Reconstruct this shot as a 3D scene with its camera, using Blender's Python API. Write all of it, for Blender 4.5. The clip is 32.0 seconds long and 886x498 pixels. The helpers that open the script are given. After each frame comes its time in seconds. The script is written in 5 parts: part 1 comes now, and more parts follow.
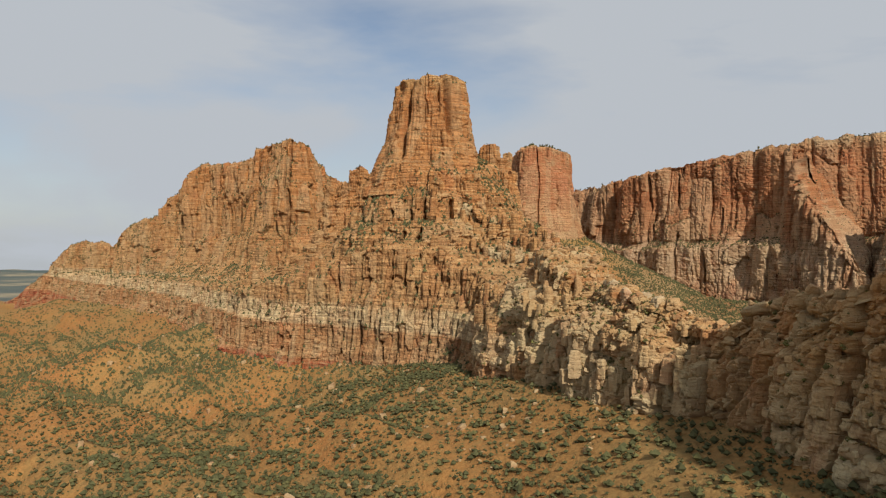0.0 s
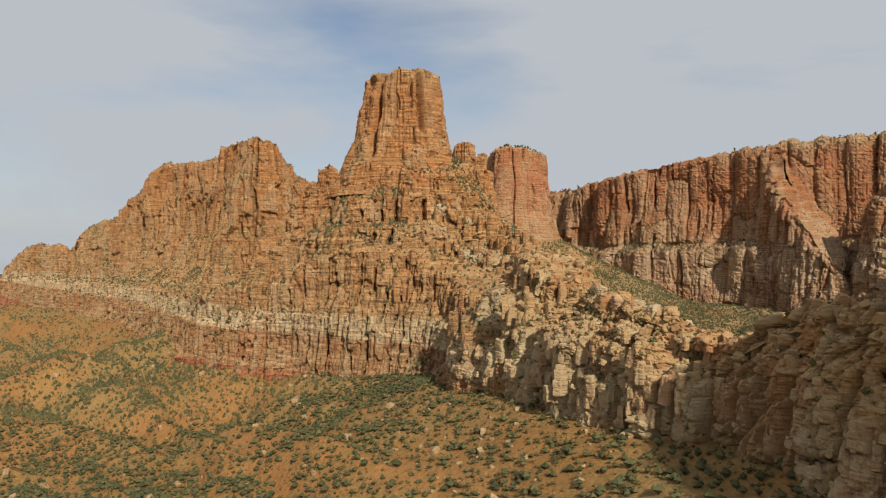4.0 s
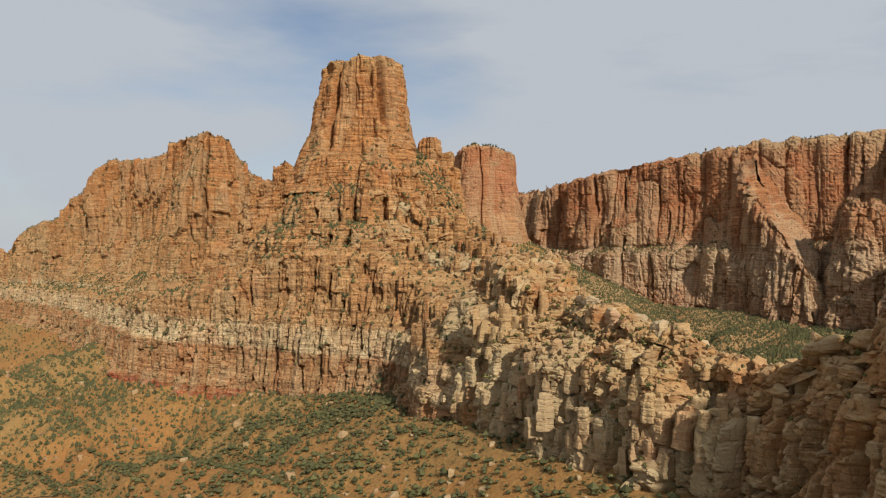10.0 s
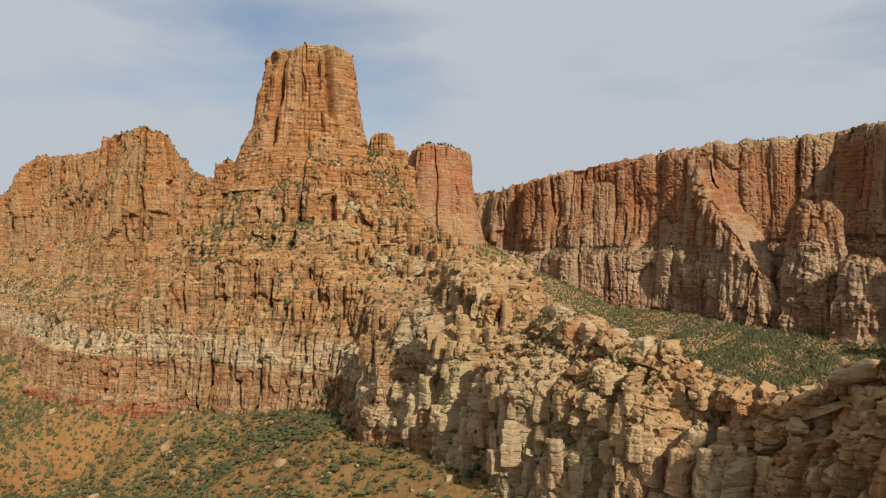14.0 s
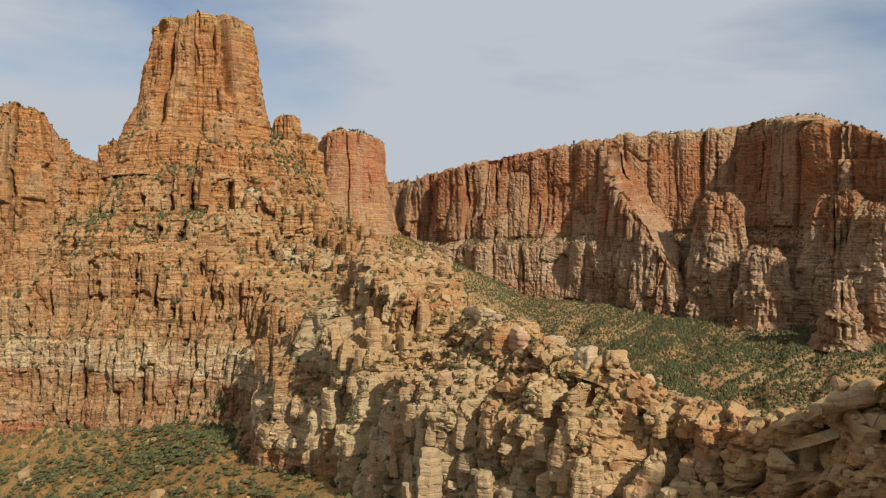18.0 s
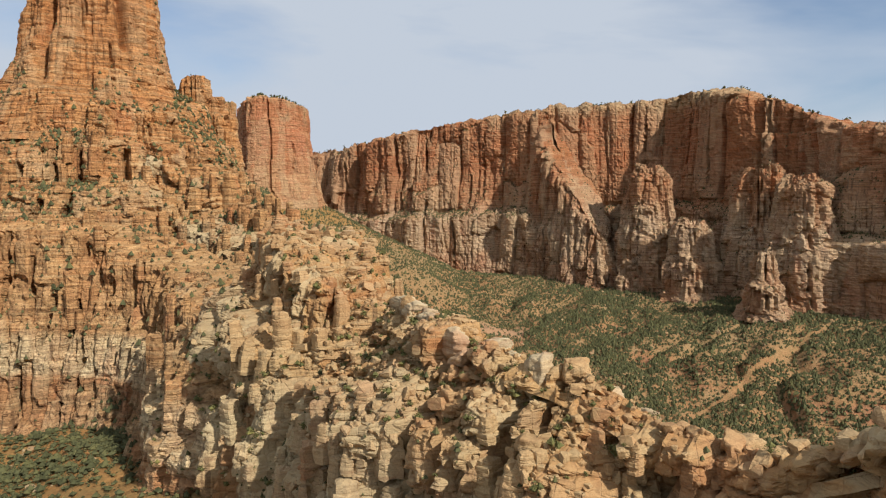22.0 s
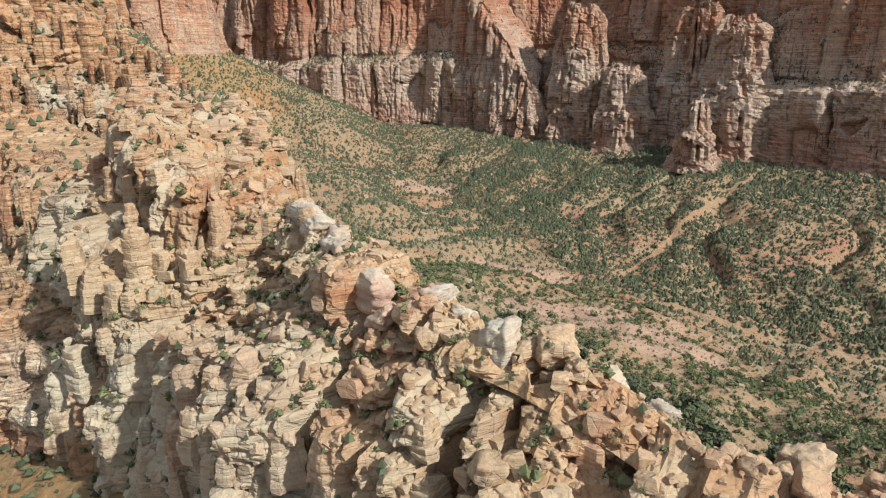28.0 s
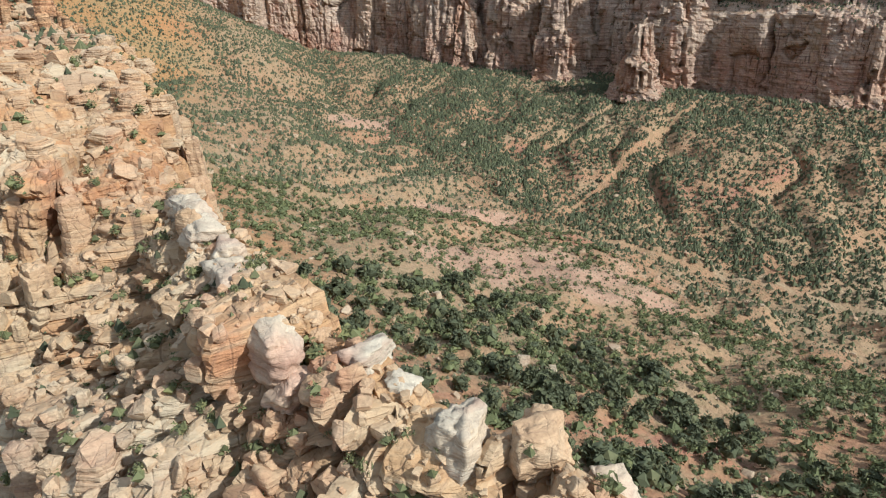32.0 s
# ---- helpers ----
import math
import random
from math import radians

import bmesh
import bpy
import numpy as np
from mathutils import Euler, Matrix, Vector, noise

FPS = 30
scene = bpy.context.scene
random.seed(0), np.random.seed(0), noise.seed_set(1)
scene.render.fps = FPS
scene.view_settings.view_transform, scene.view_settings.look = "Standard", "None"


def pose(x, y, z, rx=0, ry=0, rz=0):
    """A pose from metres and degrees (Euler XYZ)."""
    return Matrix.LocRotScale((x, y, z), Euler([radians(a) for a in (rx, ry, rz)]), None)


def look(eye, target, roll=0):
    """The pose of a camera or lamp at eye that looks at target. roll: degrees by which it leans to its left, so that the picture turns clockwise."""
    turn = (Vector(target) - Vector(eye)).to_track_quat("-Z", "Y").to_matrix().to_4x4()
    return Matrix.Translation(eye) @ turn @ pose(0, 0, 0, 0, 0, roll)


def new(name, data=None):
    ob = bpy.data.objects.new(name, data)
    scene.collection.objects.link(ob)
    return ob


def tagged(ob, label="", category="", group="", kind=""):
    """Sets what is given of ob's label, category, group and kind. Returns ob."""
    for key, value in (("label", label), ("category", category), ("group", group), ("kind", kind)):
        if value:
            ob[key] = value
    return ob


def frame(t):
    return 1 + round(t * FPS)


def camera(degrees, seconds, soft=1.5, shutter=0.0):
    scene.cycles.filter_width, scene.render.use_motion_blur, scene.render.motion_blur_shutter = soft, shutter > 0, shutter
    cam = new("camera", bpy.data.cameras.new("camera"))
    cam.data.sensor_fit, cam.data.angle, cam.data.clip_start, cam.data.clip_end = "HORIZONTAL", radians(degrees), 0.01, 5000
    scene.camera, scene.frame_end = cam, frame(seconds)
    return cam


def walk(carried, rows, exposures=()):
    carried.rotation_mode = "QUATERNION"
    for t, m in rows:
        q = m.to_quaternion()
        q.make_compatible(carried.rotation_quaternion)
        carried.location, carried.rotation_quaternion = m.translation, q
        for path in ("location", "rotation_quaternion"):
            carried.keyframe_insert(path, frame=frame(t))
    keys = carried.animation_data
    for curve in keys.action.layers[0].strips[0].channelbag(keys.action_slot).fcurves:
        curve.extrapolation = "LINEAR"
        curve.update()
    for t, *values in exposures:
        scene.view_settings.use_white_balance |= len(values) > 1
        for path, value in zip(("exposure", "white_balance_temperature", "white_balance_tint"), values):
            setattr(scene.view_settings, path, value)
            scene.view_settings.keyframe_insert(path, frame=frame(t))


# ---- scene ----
import itertools

cam = camera(68.58, 32.0, 1.2)
PATH = [
    (0.0, look((0.00, 0.00, 0.00), (0.00, 200.00, -1.04), 0.29)),
    (1.0, look((0.28, 8.11, 0.01), (1.15, 208.10, -0.81), 0.31)),
    (2.0, look((0.79, 16.23, 0.02), (3.71, 216.21, -0.58), 0.31)),
    (3.0, look((1.01, 24.01, 0.01), (6.40, 223.93, -0.40), 0.28)),
    (6.0, look((2.80, 48.02, -0.11), (15.02, 247.65, 0.05), 0.25)),
    (7.0, look((3.35, 55.76, 0.10), (16.85, 255.30, 0.32), 0.24)),
    (8.0, look((4.45, 64.37, -0.13), (19.03, 263.84, 0.31), 0.20)),
    (9.0, look((4.92, 71.91, 0.10), (21.23, 271.24, 0.59), 0.21)),
    (10.0, look((5.78, 81.04, 0.37), (24.09, 280.20, 0.95), 0.21)),
    (11.0, look((6.72, 88.79, 0.77), (27.91, 287.67, 1.35), 0.24)),
    (12.0, look((7.58, 96.72, 1.13), (31.90, 295.23, 1.70), 0.21)),
    (13.0, look((9.22, 105.17, 1.23), (37.03, 303.23, 1.97), 0.14)),
    (16.0, look((13.61, 129.47, 1.99), (56.51, 324.81, 2.79), 0.11)),
    (17.0, look((15.81, 137.50, 2.12), (65.80, 331.15, 0.72), 0.05)),
    (18.0, look((17.99, 145.10, 2.57), (75.73, 336.58, 0.57), 0.06)),
    (19.0, look((20.82, 152.83, 2.76), (84.30, 342.48, 0.89), -0.01)),
    (20.0, look((23.69, 160.45, 3.33), (91.67, 348.53, 1.47), -0.01)),
    (21.0, look((26.48, 167.82, 3.87), (99.73, 353.88, 0.09), -0.00)),
    (22.0, look((29.68, 175.14, 4.50), (107.37, 359.13, -6.23), -0.08)),
    (23.0, look((33.09, 182.96, 5.28), (113.49, 365.04, -14.32), -0.21)),
    (24.0, look((36.13, 190.25, 6.07), (118.73, 370.26, -21.73), -0.22)),
    (25.0, look((39.24, 196.90, 6.97), (123.93, 374.62, -28.28), -0.33)),
    (28.0, look((49.58, 216.34, 9.87), (143.79, 383.27, -47.20), -0.45)),
    (29.0, look((53.47, 222.75, 10.82), (150.76, 385.93, -51.68), -0.55)),
    (30.0, look((57.34, 228.93, 11.63), (157.48, 388.25, -56.11), -0.54)),
    (31.0, look((61.27, 234.98, 12.09), (164.04, 390.24, -60.94), -0.50)),
    (32.0, look((65.44, 240.96, 12.44), (170.65, 392.00, -65.77), -0.52)),
]
EXPOSURES = [(0, -0.08, 6400, 10), (16, -0.04, 6350, 10), (21, 0.06, 6150, 10), (25, 0.42, 5350, 10), (28, 0.50, 4850, 10), (32, 0.52, 4780, 10)]
SUN_POWER = 5.0
CLOUD_SHIFT, CLOUD_LOW, CLOUD_HIGH, CLOUD_COLOUR = (1.7, 0.6, 0.2), 0.25, 0.54, (5.2, 5.5, 5.85, 1)
walk(cam, PATH, EXPOSURES)

# ---------------------------------------------------------------- light
SUN_TO = Vector((0.31, -0.75, 0.60)).normalized()

world = bpy.data.worlds.new("sky")
scene.world = world
world.use_nodes = True
wt = world.node_tree
wt.nodes.clear()


def wnode(kind, **kw):
    n = wt.nodes.new(kind)
    for k, v in kw.items():
        n.inputs[k].default_value = v
    return n


w_out = wnode("ShaderNodeOutputWorld")
w_bg = wnode("ShaderNodeBackground", Strength=0.10)
w_sky = wnode("ShaderNodeTexSky")
w_sky.sky_type = "NISHITA"
w_sky.sun_disc = False
w_sky.sun_elevation = math.asin(SUN_TO.z)
w_sky.sun_rotation = math.atan2(SUN_TO.x, SUN_TO.y)
w_sky.air_density, w_sky.dust_density, w_sky.ozone_density = 1.0, 1.0, 1.0
w_co = wnode("ShaderNodeTexCoord")
w_map = wnode("ShaderNodeMapping")
w_map.inputs["Scale"].default_value = (1.0, 1.0, 3.2)
w_map.inputs["Location"].default_value = CLOUD_SHIFT
w_n1 = wnode("ShaderNodeTexNoise", Scale=1.7, Detail=6.0, Roughness=0.52, Distortion=0.35)
w_ramp = wt.nodes.new("ShaderNodeValToRGB")
w_ramp.color_ramp.elements[0].position, w_ramp.color_ramp.elements[1].position = CLOUD_LOW, CLOUD_HIGH
w_mix = wt.nodes.new("ShaderNodeMixRGB")
w_mix.inputs["Color2"].default_value = CLOUD_COLOUR
for a, b in ((w_co.outputs["Generated"], w_map.inputs["Vector"]), (w_map.outputs[0], w_n1.inputs["Vector"]),
             (w_n1.outputs["Fac"], w_ramp.inputs[0]), (w_ramp.outputs[0], w_mix.inputs["Fac"]),
             (w_sky.outputs[0], w_mix.inputs["Color1"]), (w_mix.outputs[0], w_bg.inputs["Color"]),
             (w_bg.outputs[0], w_out.inputs["Surface"])):
    wt.links.new(a, b)

sun_data = bpy.data.lights.new("sun", "SUN")
sun_data.energy, sun_data.angle, sun_data.color = SUN_POWER, radians(1.2), (1.0, 0.93, 0.82)
sun = new("sun", sun_data)
sun.matrix_world = look(SUN_TO * 900, (0, 0, 0))

# ---------------------------------------------------------------- noise
def hash3(i, j, k, seed):
    h = (i.astype(np.int64) * 374761393 + j.astype(np.int64) * 668265263 + k.astype(np.int64) * 2147483647 + seed * 1274126177) & 0xFFFFFFFF
    h = ((h ^ (h >> 13)) * 1274126177) & 0xFFFFFFFF
    h = ((h ^ (h >> 16)) * 2246822519) & 0xFFFFFFFF
    return ((h ^ (h >> 15)) & 0xFFFFFF) / float(0xFFFFFF)


def vnoise(x, y, z=None, seed=0):
    """Smooth value noise from 0 to 1 in two or three dimensions."""
    x, y = np.broadcast_arrays(np.asarray(x, float), np.asarray(y, float))
    i, j = np.floor(x), np.floor(y)
    u, v = x - i, y - j
    u, v = u * u * (3 - 2 * u), v * v * (3 - 2 * v)
    if z is None:
        k = np.zeros_like(i)
        a, b = hash3(i, j, k, seed), hash3(i + 1, j, k, seed)
        c, d = hash3(i, j + 1, k, seed), hash3(i + 1, j + 1, k, seed)
        return (a + (b - a) * u) * (1 - v) + (c + (d - c) * u) * v
    z = np.broadcast_to(np.asarray(z, float), x.shape)
    k = np.floor(z)
    w = z - k
    w = w * w * (3 - 2 * w)
    out = 0
    for dk, fw in ((0, 1 - w), (1, w)):
        a, b = hash3(i, j, k + dk, seed), hash3(i + 1, j, k + dk, seed)
        c, d = hash3(i, j + 1, k + dk, seed), hash3(i + 1, j + 1, k + dk, seed)
        out = out + fw * ((a + (b - a) * u) * (1 - v) + (c + (d - c) * u) * v)
    return out


def fbm(x, y, z=None, seed=0, octaves=4, gain=0.5):
    """Layered noise about zero, roughly -1 to 1."""
    x, y = np.asarray(x, float), np.asarray(y, float)
    total, amp = 0, 1.0
    for o in range(octaves):
        f = 2.0 ** o
        total = total + amp * (vnoise(x * f, y * f, None if z is None else z * f, seed + o) * 2 - 1)
        amp *= gain
    return total


def smooth(a, b, x):
    t = np.clip((x - a) / (b - a), 0, 1)
    return t * t * (3 - 2 * t)


def columns(s, z, width, height, seed):
    """Jointed rock: per column and bed a random value from 0 to 1, the distance to the nearest joint, the joint's own random, the height within the bed, and the offset from the column's middle."""
    s = s + width * 0.35 * (vnoise(s / (width * 3), z / (height * 0.8), seed=seed + 9) - 0.5)
    zz = z / height + 0.9 * vnoise(s / (width * 2.2), s * 0, seed=seed + 5)
    bed = np.floor(zz)
    i = np.floor(s / width)
    zero = i * 0
    best, second, cell, lean = np.full(s.shape, 1e9), np.full(s.shape, 1e9), zero.copy(), zero.copy()
    for k in (-1, 0, 1):
        c = (i + k + 0.15 + 0.7 * hash3(i + k, zero, zero, seed)) * width
        d = np.abs(s - c)
        nearer = d < best
        second = np.where(nearer, best, np.minimum(second, d))
        cell = np.where(nearer, i + k, cell)
        lean = np.where(nearer, s - c, lean)
        best = np.where(nearer, d, best)
    return hash3(cell, bed, zero, seed + 2), (second - best) / 2, hash3(cell, zero, zero, seed + 3), zz - bed, lean


def jointed(p, size, seed, lean=(0.0, 0.0)):
    """Rock broken by upright joints and level beds: per point the block's random value, the gap to its edge (0 on a joint), and the height of its own tilted face."""
    x, y, z = p[..., 0], p[..., 1], p[..., 2]
    wave = 0.18 * fbm(z / size[2], (x + y) / (3 * size[0]), seed=seed + 1, octaves=2)
    q = np.stack([(x * 0.86 + y * 0.51 + lean[0] * z) / size[0] + wave, (y * 0.86 - x * 0.51 + lean[1] * z) / size[1] + wave], -1)
    base = np.floor(q)
    best, second = np.full(x.shape, 1e9), np.full(x.shape, 1e9)
    ci, cj, cu, cv = np.zeros(x.shape), np.zeros(x.shape), np.zeros(x.shape), np.zeros(x.shape)
    for di, dj in itertools.product((-1, 0, 1), repeat=2):
        i, j = base[..., 0] + di, base[..., 1] + dj
        u, v = q[..., 0] - i - 0.1 - 0.8 * hash3(i, j, i * 0, seed), q[..., 1] - j - 0.1 - 0.8 * hash3(i, j, i * 0, seed + 7)
        d = u * u + v * v
        nearer = d < best
        second = np.where(nearer, best, np.minimum(second, d))
        best = np.where(nearer, d, best)
        ci, cj, cu, cv = np.where(nearer, i, ci), np.where(nearer, j, cj), np.where(nearer, u, cu), np.where(nearer, v, cv)
    own = hash3(ci, cj, ci * 0, seed + 13)
    level = z / size[2] * (0.7 + 0.6 * own) + 5 * own + 0.12 * fbm(x / size[0], y / size[0], seed=seed + 4, octaves=2)
    bed = np.floor(level)
    within = level - bed
    value = hash3(ci, cj, bed, seed + 17)
    face = cu * (np.mod(value * 5.3, 1) - 0.5) + cv * (np.mod(value * 9.1, 1) - 0.5) + 0.8 * (within - 0.5) * (np.mod(value * 13.7, 1) - 0.6)
    gap = np.minimum(np.sqrt(second) - np.sqrt(best), np.minimum(within, 1 - within) * 1.2 * size[2] / size[0])
    return value, gap, face


# ---------------------------------------------------------------- materials
def material(name, rough=0.9):
    m = bpy.data.materials.new(name)
    m.use_nodes = True
    nt = m.node_tree
    b = nt.nodes["Principled BSDF"]
    b.inputs["Roughness"].default_value = rough
    b.inputs["Specular IOR Level"].default_value = 0.15
    return m, nt, b


class Nodes:
    """Short forms for building a node tree."""

    def __init__(self, nt):
        self.nt = nt
        self.pos = nt.nodes.new("ShaderNodeNewGeometry")
        self.sep = nt.nodes.new("ShaderNodeSeparateXYZ")
        nt.links.new(self.pos.outputs["Position"], self.sep.inputs[0])

    def put(self, socket, value):
        if isinstance(value, bpy.types.NodeSocket):
            self.nt.links.new(value, socket)
        else:
            socket.default_value = value

    def math(self, op, a, b=0.0, clamp=False):
        n = self.nt.nodes.new("ShaderNodeMath")
        n.operation, n.use_clamp = op, clamp
        self.put(n.inputs[0], a)
        self.put(n.inputs[1], b)
        return n.outputs[0]

    def scaled(self, x, y, z, vec=None):
        n = self.nt.nodes.new("ShaderNodeMapping")
        n.inputs["Scale"].default_value = (x, y, z)
        self.nt.links.new(vec or self.pos.outputs["Position"], n.inputs["Vector"])
        return n.outputs[0]

    def noise(self, vec, scale, detail=4.0, rough=0.55, distort=0.0):
        n = self.nt.nodes.new("ShaderNodeTexNoise")
        self.nt.links.new(vec, n.inputs["Vector"])
        n.inputs["Scale"].default_value, n.inputs["Detail"].default_value = scale, detail
        n.inputs["Roughness"].default_value, n.inputs["Distortion"].default_value = rough, distort
        return n.outputs["Fac"]

    def ramp(self, fac, stops, mode="LINEAR"):
        n = self.nt.nodes.new("ShaderNodeValToRGB")
        n.color_ramp.interpolation = mode
        e = n.color_ramp.elements
        while len(e) < len(stops):
            e.new(0.5)
        for el, (p, c) in zip(e, stops):
            el.position = p
            el.color = c if len(c) == 4 else (*c, 1)
        self.put(n.inputs[0], fac)
        return n.outputs[0]

    def step(self, fac, a, b):
        if a > b:
            return self.ramp(fac, [(b, (1, 1, 1)), (a, (0, 0, 0))])
        return self.ramp(fac, [(a, (0, 0, 0)), (b, (1, 1, 1))])

    def mix(self, fac, a, b, how="MIX"):
        n = self.nt.nodes.new("ShaderNodeMixRGB")
        n.blend_type = how
        self.put(n.inputs["Fac"], fac)
        self.put(n.inputs["Color1"], a if isinstance(a, bpy.types.NodeSocket) else (*a, 1))
        self.put(n.inputs["Color2"], b if isinstance(b, bpy.types.NodeSocket) else (*b, 1))
        return n.outputs[0]

    def bump(self, height, distance, strength=1.0, normal=None):
        n = self.nt.nodes.new("ShaderNodeBump")
        n.inputs["Distance"].default_value, n.inputs["Strength"].default_value = distance, strength
        self.nt.links.new(height, n.inputs["Height"])
        if normal:
            self.nt.links.new(normal, n.inputs["Normal"])
        return n.outputs[0]


RARE = [(0.0, (0, 0, 0)), (0.03, (1, 1, 1)), (0.14, (1, 1, 1)), (0.30, (0, 0, 0))]


def rock_material(name, beds, varnish=0.5, soil=True, grain=1.0, pale=0.0, soil_from=0.74, joints=0.2, soil_mix=0.6, tones=0.55, cell=0.16, grit=0.75, tint=(0.77, 0.70, 0.55)):
    """Sandstone coloured by its beds: stops of (height, colour); with cross-bedding, varnish streaks, pale patches and soil on ledges."""
    m, nt, b = material(name)
    g = Nodes(nt)
    wob = g.noise(g.scaled(1, 1, 0.4), 0.012, 5, 0.6)
    lo, hi = beds[0][0], beds[-1][0]
    height = g.math("ADD", g.sep.outputs["Z"], g.math("MULTIPLY", g.math("SUBTRACT", wob, 0.5), 7.0))
    fac = g.math("DIVIDE", g.math("SUBTRACT", height, lo), hi - lo, True)
    col = g.ramp(fac, [((h - lo) / (hi - lo), c) for h, c in beds])
    # broad stains, then beds, then grain
    patch = g.noise(g.scaled(1, 1, 0.35), 0.035, 6, 0.62, 0.6)
    col = g.mix(g.step(patch, 0.45, 0.75), col, g.mix(0.55, col, (0.47, 0.20, 0.09)))
    warm = g.noise(g.scaled(1, 1, 0.5), 0.05, 5, 0.6, 0.5)
    col = g.mix(g.math("MULTIPLY", g.step(warm, 0.54, 0.66), 0.6), col, g.mix(0.6, col, (0.50, 0.16, 0.075)))
    white = g.noise(g.scaled(1, 1, 0.6), 0.021, 6, 0.65, 0.8)
    col = g.mix(g.math("MULTIPLY", g.step(white, 0.56 - pale, 0.70 - pale), 0.75), col, (0.52, 0.40, 0.27))
    beds_n = g.noise(g.scaled(0.055, 0.055, 1.0), 0.55, 5, 0.6, 0.4)
    col = g.mix(g.math("MULTIPLY", g.step(beds_n, 0.50, 0.66), 0.55), col, (0.62, 0.46, 0.29))
    col = g.mix(g.math("MULTIPLY", g.step(beds_n, 0.46, 0.34), 0.5), col, g.mix(0.7, col, (0.22, 0.09, 0.05)))
    thin = g.noise(g.scaled(0.03, 0.03, 1.0), 0.8 * grain, 5, 0.7, 0.2)
    col = g.mix(0.75 if grit > 0.55 else 0.22, col, g.ramp(thin, [(0.36, (0.36, 0.32, 0.29)), (0.46, (0.96, 0.96, 0.95)), (0.60, (1.38, 1.38, 1.35))]), "MULTIPLY")
    streak = g.noise(g.scaled(1, 1, 0.05), 0.38, 4, 0.6, 0.2)
    where = g.step(g.noise(g.scaled(1, 1, 0.5), 0.03, 4, 0.6), 0.42, 0.62)
    col = g.mix(g.math("MULTIPLY", g.math("MULTIPLY", g.step(streak, 0.54, 0.62), where), varnish * 1.8, True), col, (0.11, 0.055, 0.038))
    fine = g.noise(g.pos.outputs["Position"], 0.9 * grain, 6, 0.68)
    col = g.mix(grit, col, g.ramp(fine, [(0.30, (0.52, 0.50, 0.48)), (0.46, (0.92, 0.91, 0.90)), (0.66, (1.25, 1.25, 1.23))]), "MULTIPLY")
    # each joint-bound block has a tone of its own: cream, tan or orange
    own = nt.nodes.new("ShaderNodeVertexColor")
    own.layer_name = "block_tone"
    block = nt.nodes.new("ShaderNodeSeparateColor")
    nt.links.new(own.outputs["Color"], block.inputs[0])
    col = g.mix(g.math("MULTIPLY", g.step(block.outputs[1], 0.62, 0.80), 0.45 * tones), col, (0.60, 0.49, 0.34))
    col = g.mix(g.math("MULTIPLY", g.ramp(block.outputs[1], RARE), 0.5 * tones), col, g.mix(0.75, col, (0.50, 0.235, 0.10)))
    col = g.mix(g.math("MULTIPLY", g.step(block.outputs[2], 0.70, 0.85), 0.35 * tones), col, (0.58, 0.44, 0.28))
    col = g.mix(g.math("MULTIPLY", g.ramp(block.outputs[2], RARE), 0.35 * tones), col, (0.36, 0.19, 0.10))
    if soil:
        nz = nt.nodes.new("ShaderNodeSeparateXYZ")
        nt.links.new(g.pos.outputs["Normal"], nz.inputs[0])
        flat = g.step(g.math("ADD", nz.outputs["Z"], g.math("MULTIPLY", g.math("SUBTRACT", fine, 0.5), 0.5)), soil_from, soil_from + 0.18)
        sn = g.noise(g.pos.outputs["Position"], 0.25, 6, 0.7)
        earth = g.ramp(sn, [(0.3, (0.20, 0.17, 0.075)), (0.47, (0.42, 0.24, 0.11)), (0.62, (0.46, 0.29, 0.15)), (0.75, (0.5, 0.38, 0.25))])
        col = g.mix(g.math("MULTIPLY", flat, soil_mix), col, earth)
    col = g.mix(1.0, col, tint, "MULTIPLY")
    joint = nt.nodes.new("ShaderNodeTexVoronoi")
    joint.feature = "DISTANCE_TO_EDGE"
    joint.inputs["Scale"].default_value = 0.16 * grain
    nt.links.new(g.scaled(1, 1, cell), joint.inputs["Vector"])
    gap = g.step(joint.outputs["Distance"], 0.0, 0.045)
    col = g.mix(g.math("MULTIPLY", g.math("SUBTRACT", 1.0, gap), joints), col, (0.16, 0.085, 0.055))
    nt.links.new(col, b.inputs["Base Color"])
    cross = g.noise(g.scaled(0.12, 0.12, 1.0), 1.1, 5, 0.65, 0.5)
    lam = g.step(g.noise(g.scaled(0.09, 0.09, 1.0), 1.3 * grain ** 0.5, 3, 0.6, 0.3), 0.44, 0.52)
    n1 = g.bump(cross, 0.9 / grain, 0.9, g.bump(lam, 0.8 / grain, 0.7 if grit > 0.55 else 0.35))
    n2 = g.bump(fine, 0.8 / grain, 0.6 * grit, n1)
    vert = g.noise(g.scaled(1, 1, 0.12), 0.35, 4, 0.6)
    n3 = g.bump(gap, 1.2 / grain, 1.8 * joints, g.bump(vert, 1.4 / grain, 0.5, n2))
    nt.links.new(n3, b.inputs["Normal"])
    return m


